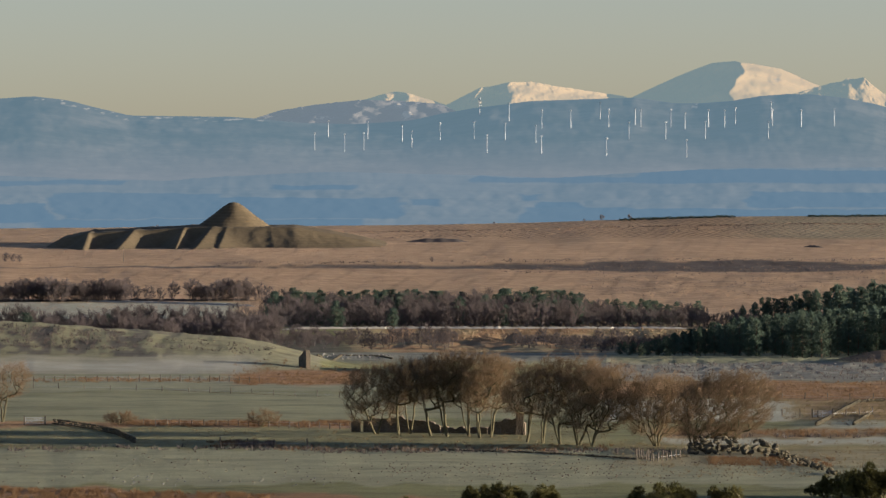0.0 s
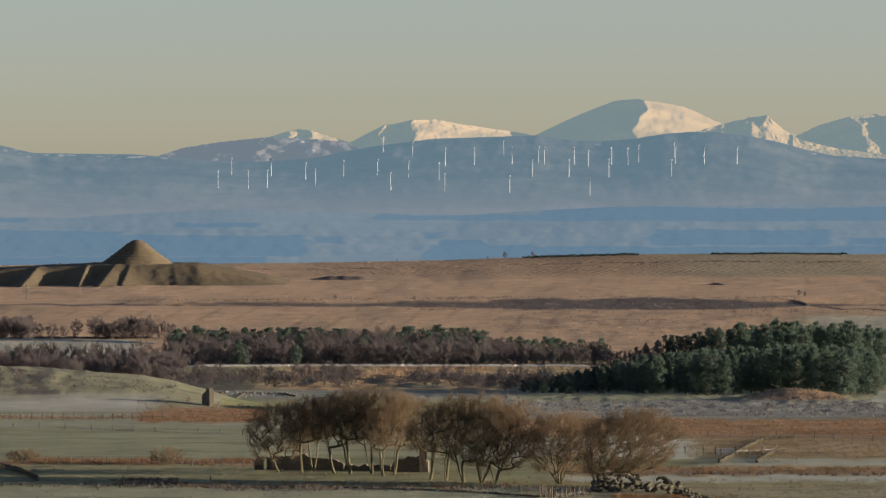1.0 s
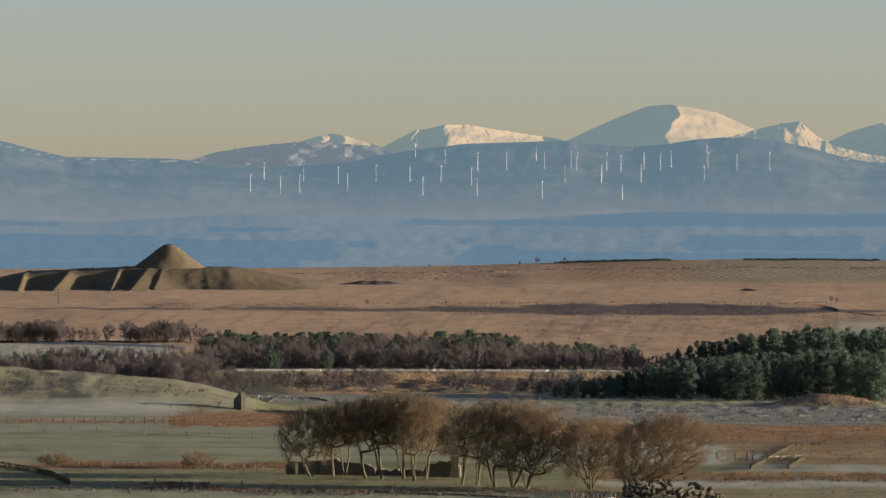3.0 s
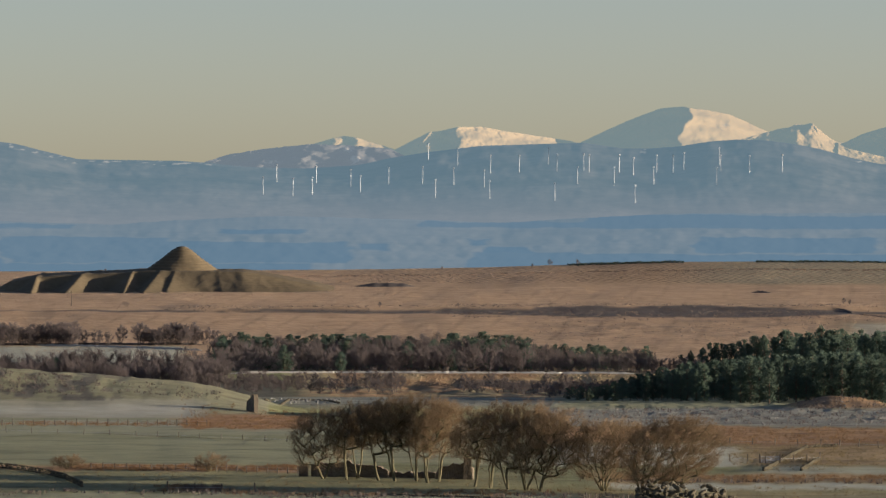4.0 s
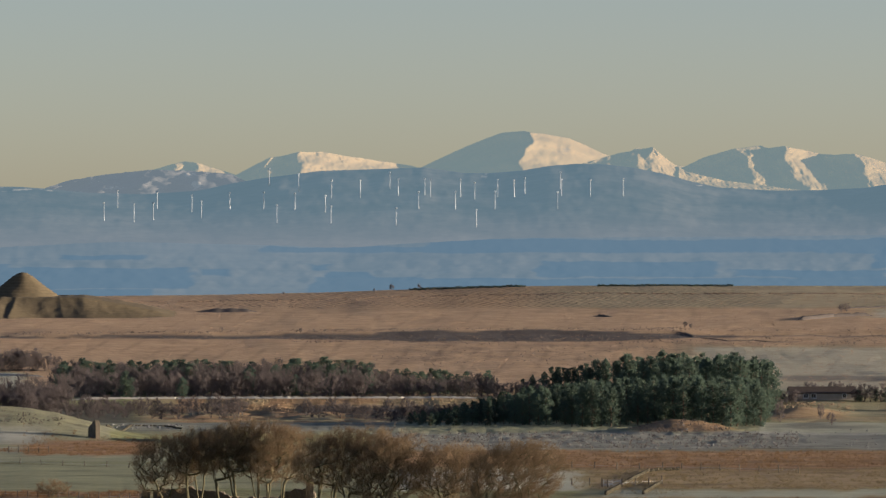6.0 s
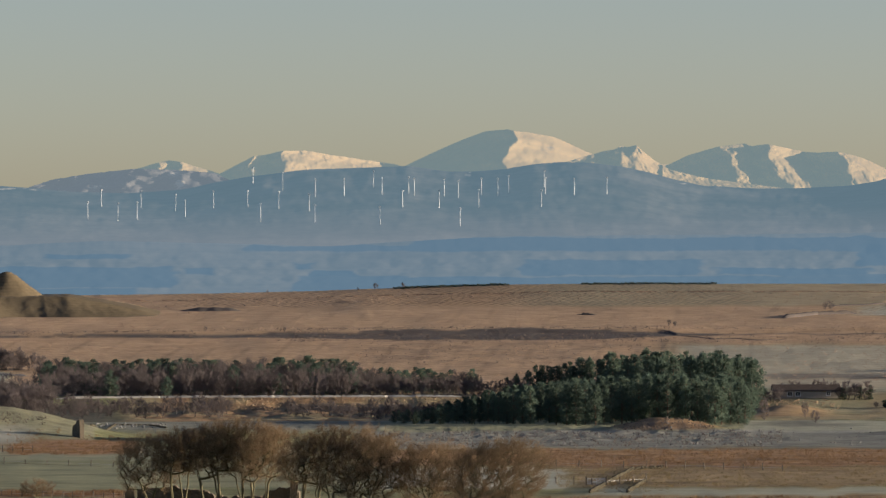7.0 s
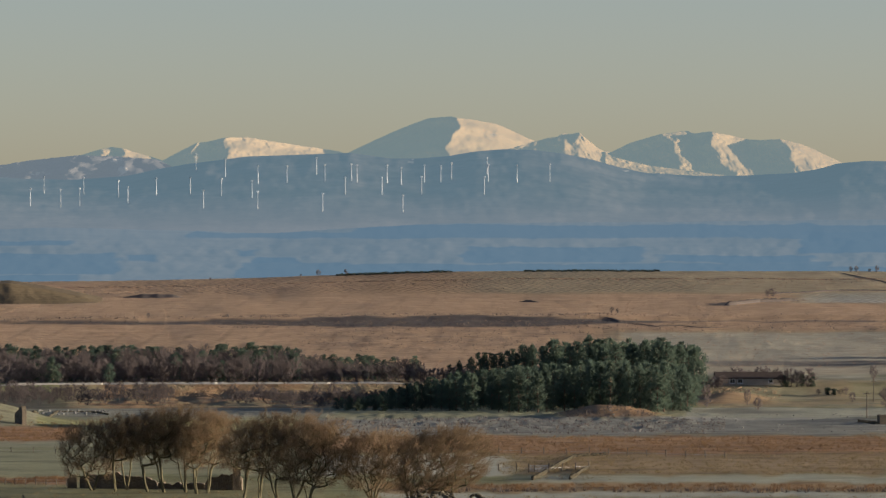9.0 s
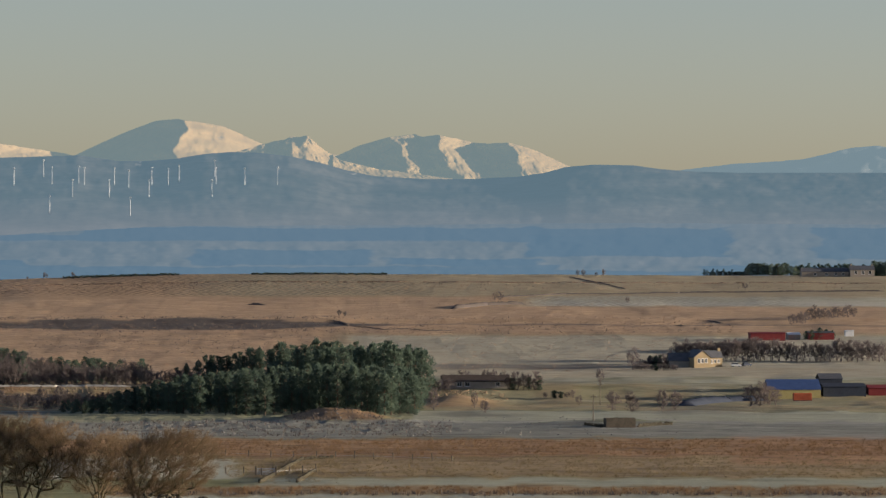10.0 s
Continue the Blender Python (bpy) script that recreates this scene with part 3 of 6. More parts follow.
def lay_snow(ob):
    """Flecks of old snow under the hill's western brow."""
    me = ob.data
    co = np.empty(len(me.vertices) * 3)
    me.vertices.foreach_get("co", co)
    x, y, z = co.reshape(-1, 3).T
    d = np.hypot(x, y)
    u, p = np.arctan2(x, y) * F, (EYE - z) / d * F
    below = p - np.interp(u, [q[0] for q in FRONT], [q[1] for q in FRONT])
    fleck = 0.8 * step(fbm(u / 14, p / 2.6, 3, 99), 0.27, 0.42) * step(below, 0.5, 2) * (1 - step(below, 5, 11)) * ((u < -310) & (u > -740) | (u > 395) & (u < 450) | (u > 770) & (u < 830))
    at = me.attributes.new("wood", "FLOAT", "POINT")
    at.data.foreach_set("value", fleck.astype(np.float32))


lay_snow(hill)
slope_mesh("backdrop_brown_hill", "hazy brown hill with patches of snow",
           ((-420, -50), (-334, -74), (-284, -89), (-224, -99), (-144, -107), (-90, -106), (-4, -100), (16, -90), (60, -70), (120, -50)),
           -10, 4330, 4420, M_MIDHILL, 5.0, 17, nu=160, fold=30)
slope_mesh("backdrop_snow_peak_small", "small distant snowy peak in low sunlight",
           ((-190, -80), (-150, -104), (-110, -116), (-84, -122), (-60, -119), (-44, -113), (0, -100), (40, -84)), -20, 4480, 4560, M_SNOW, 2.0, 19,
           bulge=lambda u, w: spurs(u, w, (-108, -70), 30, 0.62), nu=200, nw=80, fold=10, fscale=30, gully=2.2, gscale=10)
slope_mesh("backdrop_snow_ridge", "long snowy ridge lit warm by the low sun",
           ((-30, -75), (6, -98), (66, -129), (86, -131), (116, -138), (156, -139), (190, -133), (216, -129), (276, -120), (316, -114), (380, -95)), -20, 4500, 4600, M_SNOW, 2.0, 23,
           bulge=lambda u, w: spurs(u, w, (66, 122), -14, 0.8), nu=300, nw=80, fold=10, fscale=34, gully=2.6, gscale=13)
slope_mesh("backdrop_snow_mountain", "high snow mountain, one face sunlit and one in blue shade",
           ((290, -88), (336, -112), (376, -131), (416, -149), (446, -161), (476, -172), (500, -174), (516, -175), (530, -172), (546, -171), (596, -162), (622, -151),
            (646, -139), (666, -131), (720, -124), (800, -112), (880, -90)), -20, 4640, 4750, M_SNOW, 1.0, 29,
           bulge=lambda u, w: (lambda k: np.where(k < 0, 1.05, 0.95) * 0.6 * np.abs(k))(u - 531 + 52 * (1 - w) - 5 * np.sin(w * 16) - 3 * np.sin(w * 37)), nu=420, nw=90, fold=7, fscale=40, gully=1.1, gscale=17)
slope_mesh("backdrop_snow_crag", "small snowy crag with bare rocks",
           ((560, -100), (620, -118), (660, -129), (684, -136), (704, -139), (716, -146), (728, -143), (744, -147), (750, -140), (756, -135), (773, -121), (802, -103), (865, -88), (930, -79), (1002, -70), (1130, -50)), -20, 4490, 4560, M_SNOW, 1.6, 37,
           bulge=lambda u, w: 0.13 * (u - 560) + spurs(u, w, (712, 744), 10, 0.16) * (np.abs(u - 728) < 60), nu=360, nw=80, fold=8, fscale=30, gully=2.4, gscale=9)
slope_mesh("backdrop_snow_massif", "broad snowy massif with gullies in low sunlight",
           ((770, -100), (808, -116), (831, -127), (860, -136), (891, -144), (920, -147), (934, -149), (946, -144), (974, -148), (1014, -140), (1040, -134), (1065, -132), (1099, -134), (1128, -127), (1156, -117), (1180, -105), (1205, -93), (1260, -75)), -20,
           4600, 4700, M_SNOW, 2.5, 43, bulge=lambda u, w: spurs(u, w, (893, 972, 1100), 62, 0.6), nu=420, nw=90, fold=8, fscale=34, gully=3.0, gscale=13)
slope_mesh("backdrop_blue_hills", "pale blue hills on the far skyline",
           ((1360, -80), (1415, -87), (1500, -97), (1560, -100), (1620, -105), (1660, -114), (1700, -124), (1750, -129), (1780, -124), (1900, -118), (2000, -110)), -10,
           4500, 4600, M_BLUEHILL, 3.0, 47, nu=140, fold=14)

# ---- wind farm ----
def turbine_parts(root):
    h, d = 12.2, 0.32
    n = 10
    ring = [(math.cos(2 * math.pi * i / n), math.sin(2 * math.pi * i / n)) for i in range(n)]
    vs = [(c * r, s * r, z) for z, r in ((-0.6, d), (h * 0.5, d * 0.78), (h, d * 0.55)) for c, s in ring]
    fs = [(k * n + i, k * n + (i + 1) % n, (k + 1) * n + (i + 1) % n, (k + 1) * n + i) for k in range(2) for i in range(n)]
    fs.append(tuple(range(2 * n, 3 * n)))
    part("tower", (vs, fs), M_TURBINE, root)
    part("nacelle", boxed(-0.55, 0.55, -0.9, 1.5, h, h + 0.95, 0.12), M_TURBINE, root)
    hub = bmesh.new()
    bmesh.ops.create_uvsphere(hub, u_segments=8, v_segments=6, radius=0.4)
    bmesh.ops.translate(hub, vec=(0, -1.15, h + 0.4), verts=hub.verts)
    part("hub", hub, M_TURBINE, root)
    blade = [(-0.24, 0, 0.2), (0.28, 0.03, 0.2), (0.5, 0, 1.2), (-0.22, 0.05, 1.2), (0.16, 0, 4.4), (-0.12, 0.03, 4.4),
             (-0.24, 0.16, 0.2), (0.28, 0.16, 0.2), (0.5, 0.12, 1.2), (-0.22, 0.16, 1.2), (0.16, 0.08, 4.4), (-0.12, 0.1, 4.4)]
    bf = [(0, 1, 2, 3), (3, 2, 4, 5), (7, 6, 9, 8), (8, 9, 11, 10), (1, 7, 8, 2), (2, 8, 10, 4), (6, 0, 3, 9), (9, 3, 5, 11), (4, 10, 11, 5)]
    bm = mesh("blade", blade, bf, M_TURBINE)
    for k in range(3):
        b = part("blade", bm, M_TURBINE, root)
        b.matrix_local = Matrix.Translation((0, -1.2, h + 0.4)) @ Matrix.Rotation(k * 2.0944, 4, "Y")


# bearing and dip of each tower's foot
FARM = ((-227, -18), (-203, -40), (-174, -16), (-140, -18), (-133, -38), (-72, -32), (-55, -21), (-5, -36), (55, -37), (65, -79),
        (78, -14), (110, -35), (117, -70), (164, -31), (174, -12), (175, -58), (226, -58), (278, -72), (293, -60), (289, -8),
        (329, -37), (340, -61), (350, -59), (394, -37), (403, -59), (428, -54), (431, -5), (464, -38), (469, -59), (498, -58),
        (517, -63), (575, -37), (582, -59), (580, -72), (633, -58), (691, -60))
_rng = random.Random(4)
first = None
for u, dip in FARM:
    p, d = on_front_hill(u, dip)
    p.z -= 0.2
    yaw = -u / F + 0.25
    if first is None:
        first = thing("wind_turbine", Matrix.Translation(p) @ Matrix.Rotation(yaw, 4, "Z"), "white three-bladed wind turbine on a heather hill", "wind turbine", "wind farm")
        turbine_parts(first)
        ob = first
    else:
        ob = copy_thing(first, Matrix.Translation(p) @ Matrix.Rotation(yaw + _rng.uniform(-0.1, 0.1), 4, "Z"))
    turn = _rng.uniform(0.0, 2.09)
    for c in ob.children:
        if c.name.startswith("blade"):
            c.matrix_local = Matrix.Translation((0, -1.2, 12.6)) @ Matrix.Rotation(turn, 4, "Y") @ Matrix.Translation((0, 1.2, -12.6)) @ c.matrix_local


# ---- pyramid mound with its spurs ----
def heap(name, parent, m, sx, sy, fn, nx=60, ny=50, mat=None):
    """A grassed heap: height fn(x, y) over its own ground patch."""
    vs, fs = [], []
    inv = m
    for j in range(ny + 1):
        for i in range(nx + 1):
            x, y = (i / nx * 2 - 1) * sx, (j / ny * 2 - 1) * sy
            w = inv @ Vector((x, y, 0))
            g = ground_at(w.x, w.y)
            vs.append((x, y, g - w.z + fn(x, y)))
    for j in range(ny):
        for i in range(nx):
            a = j * (nx + 1) + i
            fs.append((a, a + 1, a + nx + 2, a + nx + 1))
    ob = part(name, mesh(name, vs, fs, mat or M_TURF, smooth=True), mat or M_TURF, parent)
    ob.matrix_local = parent.matrix_world.inverted() @ m
    return ob


PYR = on_ground(-372, 2720)
pyramid = thing("earth_pyramid", Matrix.Translation(PYR), "cone-shaped grassed earth pyramid on a terraced mound with spurs", "mound")
PX = 2720 / F


# noses running out of the bank: place of the crest, height, reach towards the eye, steepness of the shaded and the sunny side
# and how far it leans aside on the way
NOSES = ((-252, 7.4, 46, 0.50, 0.9, 0.02), (-172, 8.0, 46, 0.42, 0.42, 0.16), (-85, 8.7, 46, 0.56, 0.8, 0.06), (-34, 9.3, 50, 0.62, 0.3, 0.17),
         (-8, 8.9, 42, 1.0, 0.3, 0.1), (66, 8.6, 30, 0.7, 0.3, -0.1), (100, 8.0, 28, 0.7, 0.25, -0.15))


def terrace(x, y):
    # flat-topped bank, highest under the cone, with its noses
    u = x / PX
    top = float(np.interp(u, (-330, -300, -250, -150, -60, 110, 170, 230, 275), (0, 4.6, 7.0, 8.2, 9.2, 9.2, 6.6, 3.2, 0)))
    foot = float(np.interp(u, (-70, -30, 60, 120, 200, 275), (-20, -30, -30, -34, -30, -20)))
    brow = float(np.interp(u, (-70, -30, 275), (-7, -10, -8)))
    rib = 0.16 * math.sin(u / 5.6) * float(np.interp(u, (-30, 0, 110, 150), (0, 1, 1, 0)))
    f = min(max((y - foot) / (brow - foot), 0.0), 1.0)
    h = top * f + rib * math.sin(math.pi * f) * f
    for u0, high, reach, left, right, lean in NOSES:
        crest = u0 * PX + lean * (y + 6)
        ht = high * min(1.0, max(0.0, (y + reach) / (reach - 9)))
        side = (crest - x) * left if x < crest else (x - crest) * right
        g = ht - side
        k = max(0.0, 1.0 - abs(h - g) / 1.6)
        h = max(h, g) + (0.4 * k * k if g > 0 else 0.0)
    back = min(max((50 - y) / 16, 0.0), 1.0)
    h = h * back
    return h - 0.3 + 0.11 * math.sin(h * 6) * (0.5 < h < top - 0.4) + 0.18 * noise.noise((x * 0.25, y * 0.25, 0))


def cone_mesh():
    """The cone: a turned heap with a worn rounded top and faint paths round it."""
    vs, fs, n, rings = [], [], 80, 34
    for k in range(rings + 1):
        f = k / rings
        r = 18.6 * (1 - f) ** 0.97
        z = 14.0 * f ** 1.04
        z = z - 1.5 * max(0.0, f - 0.72) ** 2 / 0.0784     # rounded top
        z += 0.12 * math.sin(z * 4.4)
        for i in range(n):
            a = 2 * math.pi * i / n
            rr = r * (1 + 0.035 * noise.noise((math.cos(a) * 2, math.sin(a) * 2, f * 3)))
            vs.append((rr * math.cos(a), rr * math.sin(a) * 0.97, 8.4 + z))
    for k in range(rings):
        for i in range(n):
            j = (i + 1) % n
            fs.append((k * n + i, k * n + j, (k + 1) * n + j, (k + 1) * n + i))
    return mesh("cone", vs, fs, M_TURF, smooth=True)


base_m = Matrix.Translation(PYR)
heap("terrace", pyramid, base_m @ Matrix.Translation((-10, 0, 0)), 345 * PX, 52, lambda x, y: terrace(x - 10, y), 230, 90)
part("cone", cone_mesh(), M_TURF, pyramid).location = (0, 12.5, 0)
low_mound = thing("spoil_bank", Matrix.Translation(on_ground(-10, 2760)), "low dark bank of spoil on the moor", "mound")
heap("bank", low_mound, low_mound.matrix_world.copy(), 26, 10, lambda x, y: 1.9 * math.exp(-(x / 12.5) ** 4 - (y / 5) ** 2) + 0.2 * math.sin(x * 0.8) * math.exp(-(x / 12) ** 2) - 0.25, 50, 16, M_HEATH)


# ---- trees ----
def tube(vs, fs, a, b, ra, rb, n=4):
    a, b = Vector(a), Vector(b)
    ax = (b - a)
    if ax.length < 1e-5:
        return
    ax.normalize()
    s = ax.orthogonal().normalized()
    t = ax.cross(s)
    k = len(vs)
    for p, r in ((a, ra), (b, rb)):
        for i in range(n):
            g = 2 * math.pi * i / n
            vs.append(tuple(p + (s * math.cos(g) + t * math.sin(g)) * r))
    for i in range(n):
        j = (i + 1) % n
        fs.append((k + i, k + j, k + n + j, k + n + i))


def sliver(vs, fs, a, b, wide, rng):
    """A hair-thin twig: one narrow tapering blade."""
    a, b = Vector(a), Vector(b)
    s = (b - a).cross(Vector((rng.uniform(-1, 1), rng.uniform(-1, 1), rng.uniform(-1, 1))))
    if s.length < 1e-6:
        return
    s = s.normalized() * wide
    k = len(vs)
    vs += [tuple(a - s), tuple(a + s), tuple(b)]
    fs.append((k, k + 1, k + 2))


def bare_tree(seed, height, rx, ry, clear, stems, count, twigs, wind=0.0, lean=0.0, thick=0.02, twig_len=1.0, flat=0.75, spread=0.5, shift=0.0, fine=True):
    """A leafless tree grown towards points of its crown: wood and twig meshes (verts, faces)."""
    rng = random.Random(seed)
    nodes, parents = [Vector((0, 0, -0.4))], [-1]
    crown_mid = Vector((lean + shift, 0, clear + (height - clear) * 0.5))
    # stems
    for s in range(stems):
        a = 2 * math.pi * (s + rng.random()) / stems
        tip = Vector((lean * 0.6 + math.cos(a) * rx * spread * 0.6, math.sin(a) * ry * spread * 0.6, clear + (height - clear) * rng.uniform(0.25, 0.45)))
        start = Vector((math.cos(a) * 0.25, math.sin(a) * 0.25, 0)) if stems > 1 else Vector((0, 0, 0))
        last, k = 0, 7
        for i in range(1, k + 1):
            f = i / k
            q = start.lerp(tip, f)
            q.x += (f * (1 - f)) * rng.uniform(-0.6, 0.6) - wind * 0.5 * f * (1 - f)
            q.y += (f * (1 - f)) * rng.uniform(-0.6, 0.6)
            q.z = max(0.1, q.z + f * (1 - f) * height * 0.12)
            nodes.append(q)
            parents.append(last)
            last = len(nodes) - 1
    targets = []
    while len(targets) < count:
        v = Vector((rng.uniform(-1, 1), rng.uniform(-1, 1), rng.uniform(-1, 1)))
        r = v.length
        if r > 1 or rng.random() > 0.25 + 0.75 * r:
            continue
        z = v.z
        p = Vector((crown_mid.x + v.x * rx, v.y * ry, crown_mid.z + (height - clear) * 0.5 * z))
        p.x += wind * (z + 0.3) * 0.6
        if z < 0 and math.hypot(v.x, v.y) < -z * 0.8 * flat:
            continue
        targets.append(p)
    hub = Vector((lean * 0.5, 0, clear))
    targets.sort(key=lambda p: (p - hub).length)
    pos = np.array([tuple(n) for n in nodes])
    tips = []
    for p in targets:
        diff = np.array(p)[None, :] - pos
        cost = np.linalg.norm(diff, axis=1) + 2.0 * np.maximum(0, -diff[:, 2] + 0.15) + (pos[:, 2] < clear * 0.75) * 3.0
        k = int(np.argmin(cost))
        q0 = nodes[k]
        dist = (p - q0).length
        steps = max(1, min(4, int(dist / 0.7)))
        last = k
        bow = Vector((rng.uniform(-0.15, 0.15), rng.uniform(-0.15, 0.15), -0.12)) * dist
        add = []
        for i in range(1, steps + 1):
            f = i / steps
            q = q0.lerp(p, f) + bow * (f * (1 - f)) * 2
            nodes.append(q)
            parents.append(last)
            add.append(tuple(q))
            last = len(nodes) - 1
        pos = np.concatenate([pos, np.array(add)])
        tips.append(last)
    load = [0.0] * len(nodes)
    for k in tips:
        while k >= 0:
            load[k] += 1
            k = parents[k]
    rad = [thick * max(v, 0.6) ** 0.46 for v in load]
    wv, wf, tv, tf = [], [], [], []
    for k in range(1, len(nodes)):
        q = parents[k]
        ra = min(rad[q], rad[k] * 1.6)
        if q == 0:
            ra = rad[k] * 1.35
        tube(wv, wf, nodes[q], nodes[k], ra, rad[k], 6 if rad[k] > 0.1 else 4 if rad[k] > 0.03 else 3)
    kids = tips + [parents[k] for k in tips]
    for k in kids:
        q = nodes[k]
        out = (q - Vector((lean * 0.3, 0, clear + 0.2 * height)))
        out.normalize()
        for _ in range(twigs):
            dirn = (out * 0.85 + Vector((rng.uniform(-1, 1), rng.uniform(-1, 1), rng.uniform(-0.7, 1))) * 0.85 + Vector((wind * 0.1, 0, 0.15)))
            dirn.normalize()
            ln = twig_len * rng.uniform(0.45, 1.1)
            mid = q + dirn * ln * 0.5 + Vector((rng.uniform(-1, 1), rng.uniform(-1, 1), 0.3)) * ln * 0.1
            end = q + dirn * ln + Vector((wind * 0.05, 0, 0.12)) * ln
            if fine:
                tube(tv, tf, q, end, thick * 0.55, thick * 0.15, 3)
                for _k in range(8):
                    at = q.lerp(end, rng.uniform(0.25, 0.95))
                    side = (dirn * 0.8 + Vector((rng.uniform(-1, 1) + wind * 0.1, rng.uniform(-1, 1), rng.uniform(-0.4, 0.9)))).normalized()
                    sliver(tv, tf, at, at + side * ln * rng.uniform(0.4, 0.8), thick * 0.45, rng)
            else:
                end.z += 0.35 * ln
                sliver(tv, tf, q, end, thick * 1.05, rng)
                at = q.lerp(end, 0.5)
                sliver(tv, tf, at, at + (dirn + Vector((rng.uniform(-1, 1), rng.uniform(-1, 1), rng.uniform(-0.4, 1.1)))).normalized() * ln * 0.7, thick * 0.9, rng)
    return (wv, wf), (tv, tf)


def tree_thing(name, m, label, category, group, wood, twig, wood_mat, twig_mat):
    root = thing(name, m, label, category, group)
    part("trunk", mesh("trunk", *wood, wood_mat, smooth=True), wood_mat, root)
    part("crown", mesh("crown", *twig, twig_mat), twig_mat, root)
    return root


BEECHES = (  # bearing, dip of the foot, height, half width, half depth, clear stem, stems, points, wind, lean
    (-118, 485, 10.9, 4.2, 3.6, 2.2, 2, 300, 1.2, -0.3),
    (-78, 487, 11.4, 2.6, 3.0, 4.2, 1, 150, 1.0, 0.4),
    (-58, 484, 11.0, 2.2, 2.6, 4.6, 1, 120, 1.0, 0.4),
    (-20, 488, 12.8, 3.2, 3.4, 4.2, 2, 220, 1.4, 0.2),
    (8, 489, 13.2, 3.6, 3.6, 4.6, 2, 240, 1.5, 0.2),
    (46, 489, 13.3, 3.2, 3.4, 4.2, 1, 210, 1.6, 0.3),
    (66, 492, 12.6, 3.0, 3.4, 3.8, 2, 200, 1.8, 0.5),
    (84, 490, 12.0, 3.4, 3.0, 4.2, 1, 160, 1.8, 0.8),
    (148, 499, 11.6, 2.8, 3.0, 4.0, 2, 170, 1.4, -0.2),
    (176, 501, 13.0, 3.2, 3.2, 3.6, 2, 210, 1.8, 0.3),
    (208, 503, 13.3, 3.4, 3.4, 3.4, 2, 220, 2.0, 0.6),
    (240, 505, 13.0, 3.9, 3.6, 2.6, 3, 280, 2.2, 0.8),
    (264, 507, 12.4, 4.2, 3.4, 2.4, 3, 280, 2.4, 1.2),
)
for i, (u, dip, h, rx, ry, clear, stems, count, wind, lean) in enumerate(BEECHES):
    p, d = spot(u, dip)
    wood, twig = bare_tree(100 + i, h, rx * 1.3, ry, clear * (1.0 if -100 < u < 200 else 0.7), max(2, stems), int(count * 1.4), 5, wind, lean, thick=0.0165, twig_len=1.25, flat=0.62, spread=0.7)
    tree_thing("beech_tree", Matrix.Translation(p), "bare wind-swept beech tree in a shelter clump by a ruin", "tree", "shelter clump", wood, twig, M_BARK, M_TWIG)
for i, (u, dip, h, rx, ry, clear, stems, count, wind, lean) in enumerate((
        (378, 506, 10.8, 5.9, 4.8, 1.8, 5, 430, 1.8, 0.1), (446, 511, 11.3, 7.6, 5.0, 1.6, 6, 640, 3.0, 3.6))):
    p, d = spot(u, dip)
    wood, twig = bare_tree(140 + i, h, rx, ry, clear * 0.7, stems, int(count * 1.3), 5, wind, lean, thick=0.017, twig_len=1.3, flat=0.4, spread=0.8)
    tree_thing("beech_tree", Matrix.Translation(p), "low spreading bare beech with several stems beside boulders", "tree", "shelter clump", wood, twig, M_BARK, M_TWIG)
p, d = spot(-778, 462)
wood, twig = bare_tree(160, 9.6, 3.4, 3.2, 3.6, 2, 170, 3, 2.2, 0.5, thick=0.02, twig_len=1.25, flat=0.6)
tree_thing("hawthorn_tree", Matrix.Translation(p), "bare thin-stemmed tree beside a field gate", "tree", "", wood, twig, M_BARK, M_TWIG)
for i, (u, dip, h, rx) in enumerate(((-572, 468, 2.1, 2.7), (-320, 472, 2.6, 2.7))):
    p, d = spot(u, dip)
    wood, twig = bare_tree(170 + i, h, rx, rx * 0.8, 0.3, 5, 110, 4, 0.6, 0.0, thick=0.018, twig_len=0.7, flat=0.2)
    tree_thing("thorn_bush", Matrix.Translation(p), "low leafless thorn bush on a fence line", "bush", "thorn bushes", wood, twig, M_BARK, M_TWIG)


